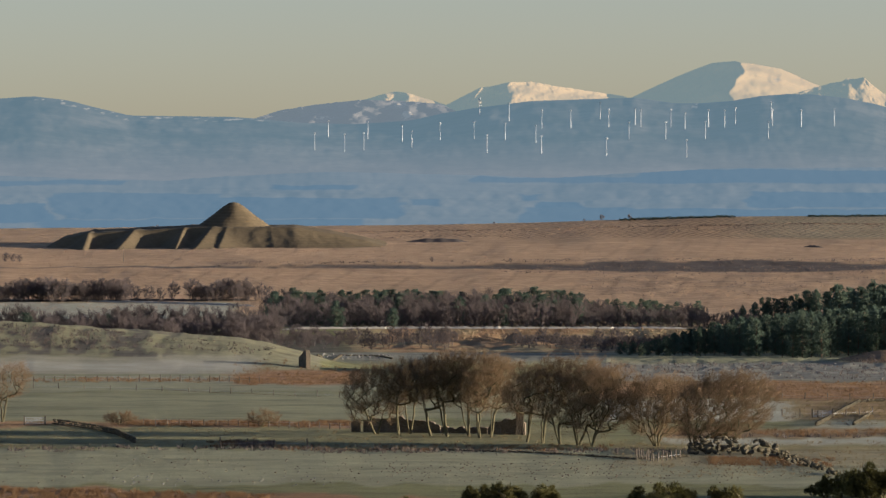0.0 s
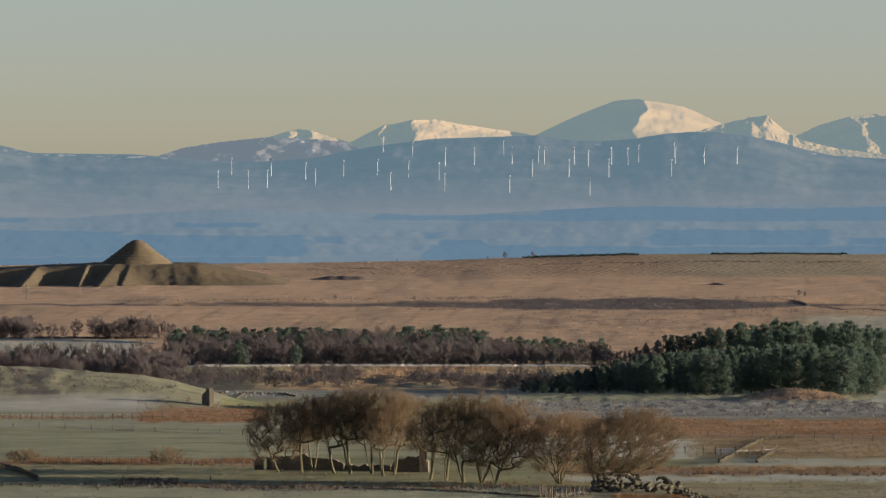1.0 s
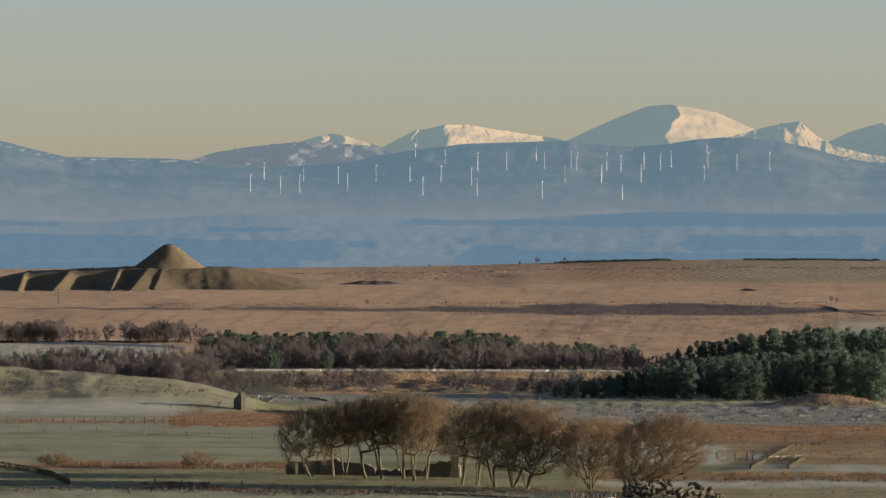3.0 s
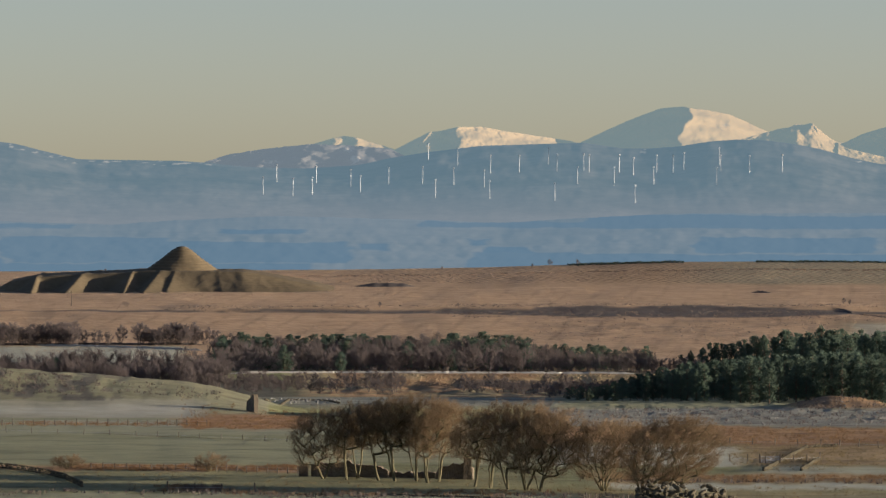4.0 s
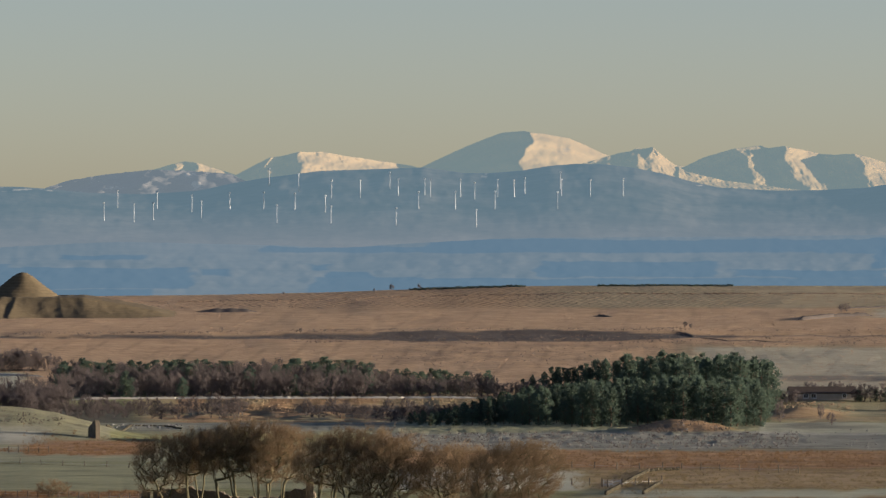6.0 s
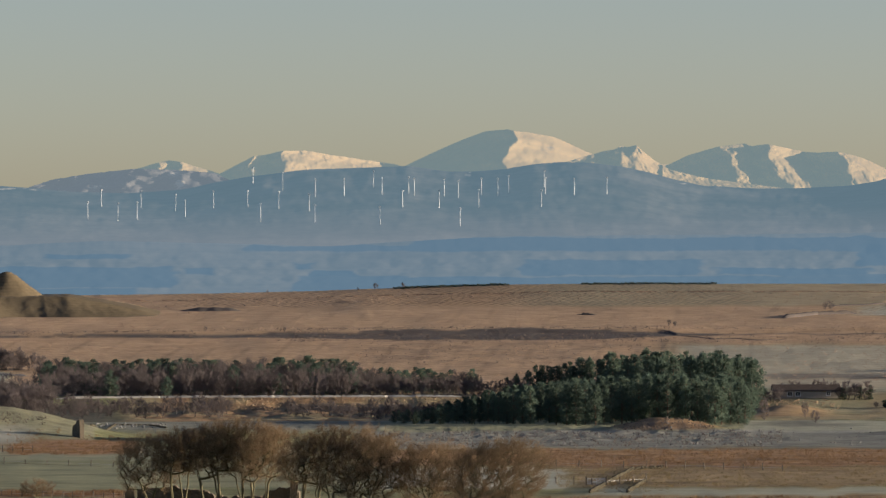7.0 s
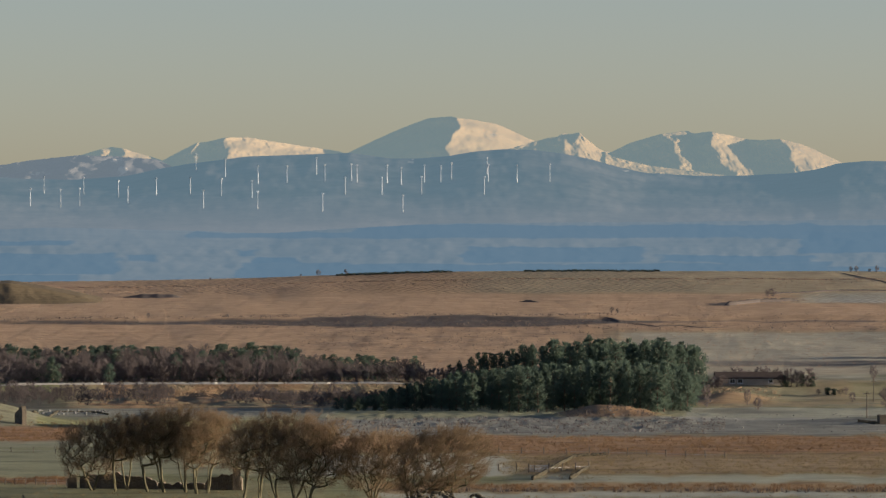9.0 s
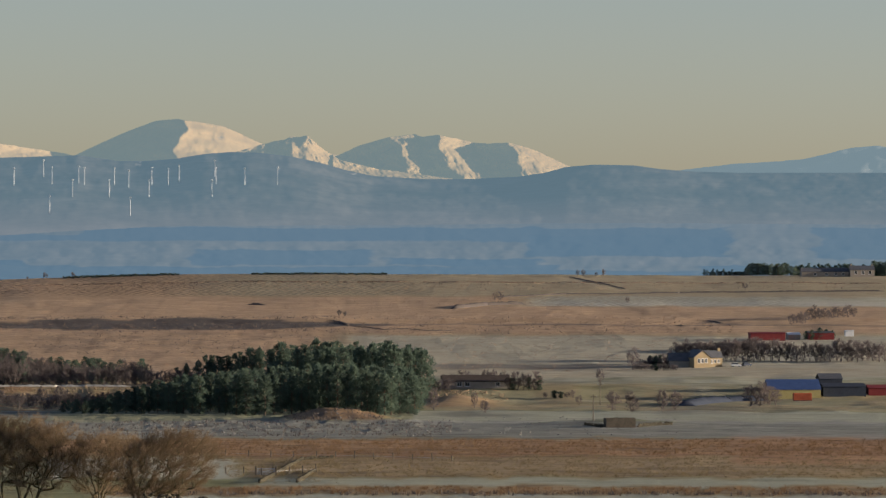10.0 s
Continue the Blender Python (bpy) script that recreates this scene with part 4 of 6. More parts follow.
def pine_mesh(seed, h, r, clear):
    """A Scots pine: trunk, limbs, and a crown of many needle tufts in uneven clumps."""
    rng = random.Random(seed)
    wv, wf, nv, nf = [], [], [], []
    bend = rng.uniform(-0.4, 0.4)
    prev = Vector((0, 0, -0.5))
    for k in range(1, 7):
        f = k / 6
        q = Vector((bend * f * f, rng.uniform(-0.1, 0.1), h * 0.96 * f))
        tube(wv, wf, prev, q, 0.24 * (1.08 - (k - 1) / 6), 0.24 * (1.08 - f), 6)
        prev = q
    clumps = []
    z = clear
    while z < h * 0.97:
        f = (z - clear) / (h - clear)
        reach = r * math.sqrt(max(0.02, 1 - f ** 2.4)) * (0.6 + 0.4 * min(1.0, f * 3)) * rng.uniform(0.75, 1.1)
        for _ in range(3 if f < 0.85 else 2):
            a = rng.uniform(0, 2 * math.pi)
            rr = reach * rng.uniform(0.35, 1.0)
            c = Vector((math.cos(a) * rr + bend * f, math.sin(a) * rr, z + rng.uniform(-0.3, 0.6)))
            tube(wv, wf, (bend * f, 0, z - 0.3), c, 0.06, 0.03, 3)
            clumps.append((c, rng.uniform(0.55, 1.0) * (1.15 - 0.35 * f) * r / 2.6))
        z += rng.uniform(0.35, 0.65)
    clumps.append((Vector((bend, 0, h - 0.4)), 0.6))
    for c, s in clumps:
        for _ in range(30):
            v = Vector((rng.gauss(0, 1), rng.gauss(0, 1), rng.gauss(0, 0.7)))
            v = v.normalized() * s * rng.uniform(0.35, 1.05)
            v.z *= 0.72
            q = c + v
            n = (v + Vector((rng.uniform(-1, 1), rng.uniform(-1, 1), rng.uniform(-0.1, 1))) * 0.8 * s).normalized()
            a = n.orthogonal()
            a = (Matrix.Rotation(rng.uniform(0, 6.28), 3, n) @ a).normalized() * rng.uniform(0.12, 0.24)
            k = len(nv)
            nv += [tuple(q - a), tuple(q + a), tuple(q + n * rng.uniform(0.4, 0.8))]
            nf.append((k, k + 1, k + 2))
    return (wv, wf), (nv, nf)


PINES = []
for s in range(7):
    w, n = pine_mesh(300 + s, 12.0, 3.2 + 0.3 * (s % 3), (0.8, 1.3, 0.6, 1.0, 1.5, 0.5, 0.9)[s])
    PINES.append((mesh("trunk", *w, M_PBARK, smooth=True), mesh("crown", *n, M_PINE)))


# a small one for young trees
w, n = pine_mesh(340, 3.0, 1.1, 0.4)
PINES.append((mesh("trunk", *w, M_PBARK, smooth=True), mesh("crown", n[0][: 3 * 330], n[1][:330], M_PINE)))


YOUNG = []


FAR_PINES = []


def pine(u, d, h, label, group, k, rng, pooled=False, slim=1.0):
    full = 12.0
    if h < 3.2:
        k, full = 7, 3.0
    m = Matrix.Translation(on_ground(u, d, 0.1)) @ Matrix.Rotation(rng.uniform(0, 6.28), 4, "Z") @ Matrix.Diagonal((slim * h / full * rng.uniform(0.9, 1.25),) * 2 + (h / full, 1))
    if pooled and k != 7:
        FAR_PINES.append((m, k))
        return None
    if k == 7:
        YOUNG.append((m, 7))
        return None
    root = thing("pine_tree", m, label, "tree", group)
    part("trunk", PINES[k][0], M_PBARK, root)
    part("crown", PINES[k][1], M_PINE, root)
    return root


rng = random.Random(11)
# dips of the wood's outline against bearings, of its nearer trees and of the taller ones behind
NEARER = ((180, 350), (250, 342), (335, 329), (434, 299), (522, 278), (604, 270), (674, 264), (760, 258), (900, 262), (950, 280))
BEHIND = ((470, 285), (520, 262), (569, 243), (662, 226), (756, 219), (814, 222), (899, 218), (930, 224), (949, 233), (970, 240))
for d0, u0, u1, gap, outline in ((1562, 600, 700, 17, NEARER), (1568, 850, 945, 16, NEARER), (1592, 330, 945, 15, NEARER), (1618, 290, 948, 15, NEARER), (1645, 200, 950, 15, NEARER), (1680, 210, 948, 16, NEARER),
                                 (1720, 440, 950, 20, NEARER), (1800, 760, 952, 22, BEHIND), (1840, 700, 955, 20, BEHIND), (1905, 530, 950, 17, BEHIND), (1935, 515, 950, 15, BEHIND)):
    u = u0
    while u < u1:
        d = d0 + rng.uniform(-12, 12)
        top = np.interp(u, [q[0] for q in outline], [q[1] for q in outline])
        h = float(land(u, d)) - (EYE - d * top / F)
        h = -h * rng.uniform(0.8, 1.03)
        if h > 1.5:
            pine(u, d, max(h, 3.3), "dark green pine in a dense plantation", "pine wood", rng.randrange(7), rng, d0 in (1720, 1800, 1840), 0.68 if h > 6 else 1.15)
        u += gap * rng.uniform(0.7, 1.35)

BIRCHES = []
for s in range(8):
    w, t = bare_tree(500 + s, 10.0, 2.3 + 0.25 * (s % 3), 2.3, 0.6 + 0.5 * (s % 3), 2 + s % 3, 60, 13, 0.3, 0.0, thick=0.024, twig_len=1.5, flat=0.05, fine=False)
    BIRCHES.append((mesh("trunk", *w, M_BIRCH, smooth=True), mesh("crown", *t, M_BTWIG)))


def joined(name, label, category, kit, items):
    """Many far trees that cannot be told apart: one mesh of stuff, from (matrix, kit number)."""
    co, faces, mats, base = [], [], [], 0
    for m, k in items:
        for slot, me in enumerate(kit[k]):
            v = np.empty(len(me.vertices) * 3)
            me.vertices.foreach_get("co", v)
            a = np.array(m)
            co.append(v.reshape(-1, 3) @ a[:3, :3].T + a[:3, 3])
            for f in me.polygons:
                faces.append(tuple(base + i for i in f.vertices))
            mats += [slot] * len(me.polygons)
            base += len(me.vertices)
    me = mesh(name, np.concatenate(co).tolist(), faces, [q.materials[0] for q in kit[0]])
    me.polygons.foreach_set("material_index", mats)
    tagged(new(name, me), label, category, kind="stuff")


POOL = []


def birch(u, d, h, label, group, rng, wide=1.0, pooled=False):
    m = Matrix.Translation(on_ground(u, d, 0.1)) @ Matrix.Rotation(rng.uniform(0, 6.28), 4, "Z") @ Matrix.Diagonal((h / 10 * rng.uniform(0.9, 1.3) * wide,) * 2 + (h / 10, 1))
    k = rng.randrange(8)
    if pooled:
        POOL.append((m, k))
        return
    root = thing("birch_tree", m, label, "tree", group)
    part("trunk", BIRCHES[k][0], M_BIRCH, root)
    part("crown", BIRCHES[k][1], M_BTWIG, root)


rng = random.Random(12)
BELT = "bare brown birch in a woodland belt"
for d0, u0, u1, h0, h1, gap, pines in ((1912, -300, 470, 6.5, 9, 12, 0.04), (1940, -300, 470, 8.0, 10.5, 13, 0.1), (1968, -310, 460, 9.0, 11.5, 13, 0.45), (1998, -290, 380, 10, 12.2, 14, 0.5),
                                       (1770, -800, -290, 7.5, 10.5, 10, 0.05), (1800, -800, -300, 9.5, 12.5, 11, 0.1), (1782, 560, 720, 6.0, 8.0, 8, 0.0), (1908, 440, 560, 6.0, 8.0, 9, 0.1), (1760, 600, 780, 8, 10, 14, 0.0)):
    u = u0
    while u < u1:
        h = rng.uniform(h0, h1)
        if u > 250 and d0 > 1900:
            h *= 0.72
        if rng.random() < pines * (0.4 + step(fbm(u / 90, 2, 2, 61), -0.1, 0.2)):
            pine(u, d0 + rng.uniform(-14, 14), h * 1.05, "dark pine among bare birches", "woodland belt", rng.randrange(7), rng)
        else:
            birch(u, d0 + rng.uniform(-14, 14), h, BELT, "woodland belt", rng, 1.0, d0 in (1940, 1968, 1998, 1800))
        u += gap * rng.uniform(0.7, 1.3)
for u0, u1, gap, h in ((-800, -560, 6, 8.2), (-560, -460, 20, 6.5), (-445, -340, 6, 7.6), (-345, -300, 12, 6.5)):
    u = u0
    while u < u1:
        birch(u, 2235 + rng.uniform(-8, 8), h * rng.uniform(0.7, 1.15), "small bare hedgerow birch at a field edge", "hedgerow", rng, 1.35)
        u += gap * rng.uniform(0.7, 1.3)
for u0, u1, d0, d1, h, gap in ((-290, 20, 1700, 1840, 5.0, 8), (130, 330, 1690, 1790, 4.5, 11), (280, 420, 1640, 1700, 4, 12)):
    u = u0
    while u < u1:
        birch(u, rng.uniform(d0, d1), h * rng.uniform(0.6, 1.3), "low bare willow scrub in a hollow", "willow scrub", rng, 1.3, True)
        u += gap * rng.uniform(0.6, 1.4)
joined("birch_woodland", "dense bare brown birch and willow woodland", "woodland", BIRCHES, POOL)

# ---- stone: ruin, boulders, walls ----
def boulder_mesh(name, seed, mat, rough=0.28):
    rng = random.Random(seed)
    bm = bmesh.new()
    bmesh.ops.create_icosphere(bm, subdivisions=1, radius=0.5)
    off = Vector((rng.uniform(-50, 50), rng.uniform(-50, 50), 0))
    sq = (rng.uniform(0.8, 1.25), rng.uniform(0.7, 1.1), rng.uniform(0.6, 0.85))
    for v in bm.verts:
        n = noise.noise(v.co * 1.7 + off)
        v.co *= 1 + rough * n * 1.8
        # knock flat facets off it
        for ax in range(3):
            v.co[ax] = max(-0.42, min(0.42, v.co[ax])) * sq[ax]
    me = bpy.data.meshes.new(name)
    bm.to_mesh(me)
    bm.free()
    me.materials.append(mat)
    return me


BOULDERS = [boulder_mesh("boulder", 700 + s, M_STONE) for s in range(9)]
STONES = [boulder_mesh("stone", 720 + s, M_STONE, 0.2) for s in range(6)]


def stone_child(name, me, parent, p, size, rng):
    ob = new(name, me)
    ob.parent = parent
    ob.matrix_local = parent.matrix_world.inverted() @ Matrix.Translation(p) @ Euler((rng.uniform(-0.5, 0.5), rng.uniform(-0.5, 0.5), rng.uniform(0, 6.3))).to_matrix().to_4x4() \
        @ Matrix.Diagonal((size * rng.uniform(0.8, 1.3), size * rng.uniform(0.8, 1.1), size * rng.uniform(0.8, 1.1), 1))
    return ob


rng = random.Random(31)
hp, hd = spot(500, 521)
heap_root = thing("boulder_heap", Matrix.Translation(hp), "long heap of lichened grey boulders on a field edge", "boulders")
for k in range(170):
    f = rng.random() ** 1.25
    u = 436 + 262 * f
    dip = np.interp(u, (436, 560, 610, 660, 700), (521, 522, 532, 548, 560)) - rng.uniform(0, 1) * np.interp(u, (436, 560, 700), (10, 7, 2))
    p, d = spot(u, dip)
    high = np.interp(u, (436, 455, 560, 620, 700), (1.2, 2.1, 2.0, 0.9, 0.4)) * rng.random() ** 1.4
    size = rng.uniform(0.6, 1.35) * (1.0 if u < 600 else 0.75)
    stone_child("boulder", BOULDERS[k % 9], heap_root, p + Vector((0, 0, high + 0.1)), size, rng)


def stone_wall(label, path, high, seed, size=0.45, rows=2, loose=0.12, gap=0.9):
    """A tumbled dry-stone wall along bearings and dips: every stone a piece."""
    rng = random.Random(seed)
    pts = [spot(u, p)[0] for u, p in path]
    root = thing("dry_stone_wall", Matrix.Translation(pts[0]), label, "stone wall", "field walls")
    k = 0
    for a, b in zip(pts, pts[1:]):
        n = max(2, int((b - a).length / (size * gap)))
        for i in range(n):
            for r in range(rows):
                if r and rng.random() < 0.3:
                    continue
                q = a.lerp(b, (i + rng.uniform(-loose, loose) + 0.5 * (r % 2)) / n)
                q.z = ground_at(q.x, q.y) + size * 0.3 + r * high / rows
                q.y += rng.uniform(-loose, loose)
                stone_child("stone", STONES[k % 6], root, q, size * rng.uniform(0.8, 1.4), rng)
                k += 1
    return root


stone_wall("low tumbled dry-stone wall between frosted fields", ((-224, 513), (0, 514), (170, 519), (300, 527), (340, 530), (436, 525)), 0.45, 41, 0.5, 1)
stone_wall("stepped dry-stone wall running down from a field gate", ((-690, 466), (-655, 470), (-610, 477), (-575, 486), (-545, 500)), 0.9, 42, 0.42, 3)
stone_wall("rubble line of an old wall on rough grass", ((-222, 347), (-180, 346), (-120, 347), (-90, 352)), 0.5, 43, 0.7, 1, 0.5, 1.0)


def ruin_wall(root, name, a, b, profile, thick, mat, seed, rough=1.0):
    """A broken masonry wall from a to b whose top follows profile (0..1, height), with stones standing proud."""
    rng = random.Random(seed)
    n = 46
    ax = (b - a)
    ax.z = 0
    ln = ax.length
    ax.normalize()
    side = Vector((-ax.y, ax.x, 0))
    vs, fs = [], []
    rows = 12
    for face in (-1, 1):
        for i in range(n + 1):
            f = i / n
            h = float(np.interp(f, [q[0] for q in profile], [q[1] for q in profile])) + rough * (rng.uniform(-0.16, 0.16) + 0.35 * float(vnoise(f * 9, seed, 3)))
            base = a.lerp(b, f)
            g = ground_at(base.x, base.y) - 0.25
            for r in range(rows + 1):
                q = base + side * face * (thick / 2 + rough * rng.uniform(-0.05, 0.05))
                vs.append((q.x, q.y, g + (h + 0.25) * r / rows))
    w = rows + 1
    half = (n + 1) * w
    for i in range(n):
        for r in range(rows):
            p = i * w + r
            fs.append((p, p + w, p + w + 1, p + 1))
            p += half
            fs.append((p, p + 1, p + w + 1, p + w))
        fs.append((i * w + rows, (i + 1) * w + rows, half + (i + 1) * w + rows, half + i * w + rows))
    for r in range(rows):
        fs.append((r, r + 1, half + r + 1, half + r))
        p = n * w + r
        fs.append((p, half + p, half + p + 1, p + 1))
    inv = root.matrix_world.inverted()
    vs = [tuple(inv @ Vector(v)) for v in vs]
    part(name, mesh(name, vs, fs, mat), mat, root)


rp, rd = spot(-140, 480)
ruin = thing("ruined_cottage", Matrix.Translation(rp), "roofless ruined stone cottage behind bare beeches", "ruin")
ruin_wall(ruin, "gable_stub", spot(-163, 481)[0], spot(-146, 481)[0], ((0, 1.7), (0.5, 2.0), (1, 1.6)), 0.6, M_RUIN, 1)
ruin_wall(ruin, "front_wall", spot(-140, 481)[0], spot(-4, 483)[0], ((0, 2.0), (0.2, 2.2), (0.45, 2.1), (0.5, 2.6), (0.56, 2.0), (0.9, 1.6), (1, 0.9)), 0.6, M_RUIN, 2)
ruin_wall(ruin, "side_wall", spot(-4, 482)[0], spot(80, 484)[0], ((0, 0.6), (0.4, 0.9), (1, 0.8)), 0.6, M_RUIN, 4)
ruin_wall(ruin, "gable_wall", spot(80, 485)[0], spot(146, 486)[0], ((0, 1.2), (0.2, 2.0), (0.75, 2.3), (1, 1.9)), 0.6, M_RUIN, 3)
ruin_wall(ruin, "chimney", spot(129, 486)[0], spot(143, 486)[0], ((0, 4.1), (0.3, 4.6), (0.8, 4.6), (1, 3.9)), 0.7, M_RUIN, 5)

gp, gd = spot(-246, 368)
pier = thing("ruined_wall_end", Matrix.Translation(gp), "tall broken end of an old stone wall at a knoll", "ruin")
ruin_wall(pier, "wall", gp + Vector((-0.9, 6.0, 0)), gp + Vector((1.0, 0, 0)), ((0, 2.4), (0.5, 3.2), (0.8, 4.3), (0.92, 4.2), (1, 3.2)), 1.0, M_RUIN, 8)

hutp, hutd = spot(1273, 370)
hut = thing("roofless_stone_hut", Matrix.Translation(hutp), "low dark roofless stone hut on rough pasture", "hut")
px = hutd / F
for nm, a, b in (("front_wall", (0, 0), (52 * px, 0)), ("back_wall", (0, 5), (52 * px, 5)), ("end_wall", (0.2, 0.3), (0.2, 4.7)), ("end_wall", (52 * px - 0.2, 0.3), (52 * px - 0.2, 4.7))):
    ruin_wall(hut, nm, hutp + Vector((*a, 0)), hutp + Vector((*b, 0)), ((0, 2.2), (0.5, 2.25), (1, 2.15)), 0.5, M_RUIN, 11, 0.25)
stone_wall("rubble bank beside a stone hut", ((1330, 369), (1365, 366), (1390, 365)), 0.8, 44, 0.7, 2, 0.4)
stone_wall("fallen stones of a sheepfold wall", ((1235, 366), (1252, 368), (1268, 370)), 0.7, 45, 0.6, 2, 0.3)


# ---- fences and gates ----
def post_mesh():
    bm = boxed(-0.07, 0.07, -0.07, 0.07, -0.3, 1.15, 0.015)
    me = bpy.data.meshes.new("post")
    bm.to_mesh(me)
    bm.free()
    me.materials.append(M_WOOD)
    return me


POST = post_mesh()


def fence(label, path, spacing, seed, scale=1.0, wires=2):
    rng = random.Random(seed)
    pts = [spot(u, p)[0] for u, p in path]
    root = thing("wire_fence", Matrix.Translation(pts[0]), label, "fence", "field fences")
    inv = root.matrix_world.inverted()
    line = []
    for a, b in zip(pts, pts[1:]):
        n = max(1, int((b - a).length / spacing))
        for i in range(n + (b is pts[-1])):
            q = a.lerp(b, i / n)
            q.z = ground_at(q.x, q.y)
            line.append(q)
            ob = new("post", POST)
            ob.parent = root
            ob.matrix_local = inv @ Matrix.Translation(q) @ Euler((rng.uniform(-0.08, 0.08), rng.uniform(-0.1, 0.1), rng.random())).to_matrix().to_4x4() @ Matrix.Diagonal((scale, scale, scale * rng.uniform(0.85, 1.15), 1))
    for k in range(wires):
        vs, fs = [], []
        for i, a in enumerate(line):
            q = inv @ (a + Vector((0, 0, (0.5 + 0.45 * k) * scale)))
            vs += [(q.x, q.y, q.z + 0.014), (q.x, q.y - 0.012, q.z - 0.007), (q.x, q.y + 0.012, q.z - 0.007)]
            if i:
                o = 3 * i - 3
                fs += [(o + j, o + (j + 1) % 3, o + 3 + (j + 1) % 3, o + 3 + j) for j in range(3)]
        part("wire", mesh("wire", vs, fs, M_GATE), M_GATE, root)
    return root


fence("weathered post-and-wire fence along dead rushes", ((-530, 468), (-380, 470), (-164, 477)), 1.9, 1, 0.95)
fence("post-and-wire fence by a frosty field", ((-724, 391), (-500, 391), (-325, 393)), 2.1, 2, 1.1)
fence("sparse field fence along a ditch", ((-724, 402), (-450, 410), (-184, 420)), 6.0, 3, 0.9, 1)
fence("old fence posts beside boulders", ((343, 526), (372, 534), (420, 528)), 1.6, 4, 1.25, 1)
fence("leaning fence posts on a wall line", ((-395, 508), (-300, 508), (-240, 509)), 3.2, 5, 1.2, 1)
fence("post-and-wire fence on orange rough grass", ((430, 419), (600, 421), (760, 424), (1000, 430)), 4.5, 6, 1.1, 1)
fence("weathered fence round an old sheepfold", ((600, 452), (663, 455), (760, 450)), 3.0, 7, 1.2, 1)


def gate(u, p, turn, label, n=1):
    q, d = spot(u, p)
    root = thing("field_gate", Matrix.Translation(q) @ Matrix.Rotation(turn, 4, "Z"), label, "gate", "field gates")
    for k in range(n):
        x = k * 3.4
        for i in range(5):
            part("bar", boxed(x, x + 3.0, -0.03, 0.03, 0.15 + i * 0.24, 0.22 + i * 0.24), M_GATE, root)
        for xx in (x, x + 1.5, x + 2.95):
            part("stile", boxed(xx, xx + 0.06, -0.035, 0.035, 0.1, 1.2), M_GATE, root)
        bm = boxed(0, 3.2, -0.02, 0.02, -0.03, 0.03)
        br = part("brace", bm, M_GATE, root)
        br.matrix_local = Matrix.Translation((x, 0.04, 0.2)) @ Matrix.Rotation(-0.31, 4, "Y")
    for xx in (-0.2, n * 3.4 - 0.2):
        part("gate_post", boxed(xx - 0.11, xx + 0.11, -0.11, 0.11, -0.4, 1.5, 0.02), M_WOOD, root)


gate(-738, 467, 0.1, "galvanised field gate between timber posts", 1)
gate(655, 455, 0.0, "pale metal field gate with timber posts by a sheepfold", 1)


def bank(label, path, high, wide, mat, seed):
    """A grown-over wall or earth bank."""
    rng = random.Random(seed)
    pts = [spot(u, p)[0] for u, p in path]
    root = thing("earth_bank", Matrix.Translation(pts[0]), label, "bank", "old banks", kind="structure")
    inv = root.matrix_world.inverted()
    vs, fs = [], []
    prof = ((-1, -0.25), (-0.6, 0.45), (-0.25, 0.95), (0.2, 1.0), (0.6, 0.5), (1, -0.25))
    cuts = []
    for a, b in zip(pts, pts[1:]):
        n = max(2, int((b - a).length / 0.8))
        ax = (b - a).normalized()
        side = Vector((ax.y, -ax.x, 0))
        for i in range(n + 1):
            q = a.lerp(b, i / n)
            cuts.append((q, side))
    for i, (q, side) in enumerate(cuts):
        fade = min(1.0, (i + 0.3) / 6, (len(cuts) - i - 0.7) / 6)
        g = ground_at(q.x, q.y)
        for o, h in prof:
            v = q + side * o * wide
            vs.append(tuple(inv @ Vector((v.x + rng.uniform(-0.1, 0.1), v.y, g + h * high * fade * (1 + rng.uniform(-0.25, 0.25)) - 0.1))))
    m = len(prof)
    for i in range(len(cuts) - 1):
        for j in range(m - 1):
            p = i * m + j
            fs.append((p, p + 1, p + m + 1, p + m))
    part("turf", mesh("turf", vs, fs, mat, smooth=True), mat, root)


M_BANK = two_tone("bank_grass", (0.11, 0.08, 0.045), (0.21, 0.155, 0.085), 0.3)
bank("low dark grown-over wall between frosty fields", ((-540, 404), (-380, 412), (-184, 420)), 0.15, 0.3, M_BANK, 15)
stone_wall("tumbled wall of an old sheepfold in rough grass", ((660, 469), (700, 447), (735, 428), (790, 425)), 0.55, 51, 0.5, 2, 0.5, 0.9)
stone_wall("short tumbled wall of an old sheepfold", ((726, 468), (742, 458), (757, 449)), 0.55, 52, 0.5, 2, 0.5, 0.9)
M_TRACK = two_tone("frosted_verge", (0.34, 0.31, 0.25), (0.52, 0.49, 0.43), 0.2)
bank("pale frosted verge of a track under birches", ((-285, 299), (-100, 298), (100, 298), (300, 298), (440, 298)), 0.7, 1.6, M_TRACK, 12)
bank("pale frosted wall foot along a hedgerow", ((-800, 246), (-640, 249), (-484, 253), (-330, 259)), 0.7, 0.8, M_TRACK, 14)
bank("dark hedge bottom along a far field", ((-800, 249), (-600, 249), (-330, 248)), 0.8, 1.0, M_HEATH, 13)
bank("dark peat bank across the moor", ((636, 153), (672, 154)), 1.2, 1.6, M_HEATH, 3)
bank("dark old wall running over the ridge", ((1206, 103), (1250, 112), (1308, 125)), 0.4, 0.5, M_HEATH, 21)
bank("dark ditch bank along a ploughed field", ((1075, 140), (1200, 134), (1400, 132), (1766, 128)), 0.7, 1.2, M_HEATH, 22)
bank("peaty stream bank on the moor", ((788, 180), (800, 184), (816, 190)), 0.8, 1.2, M_HEATH, 23)
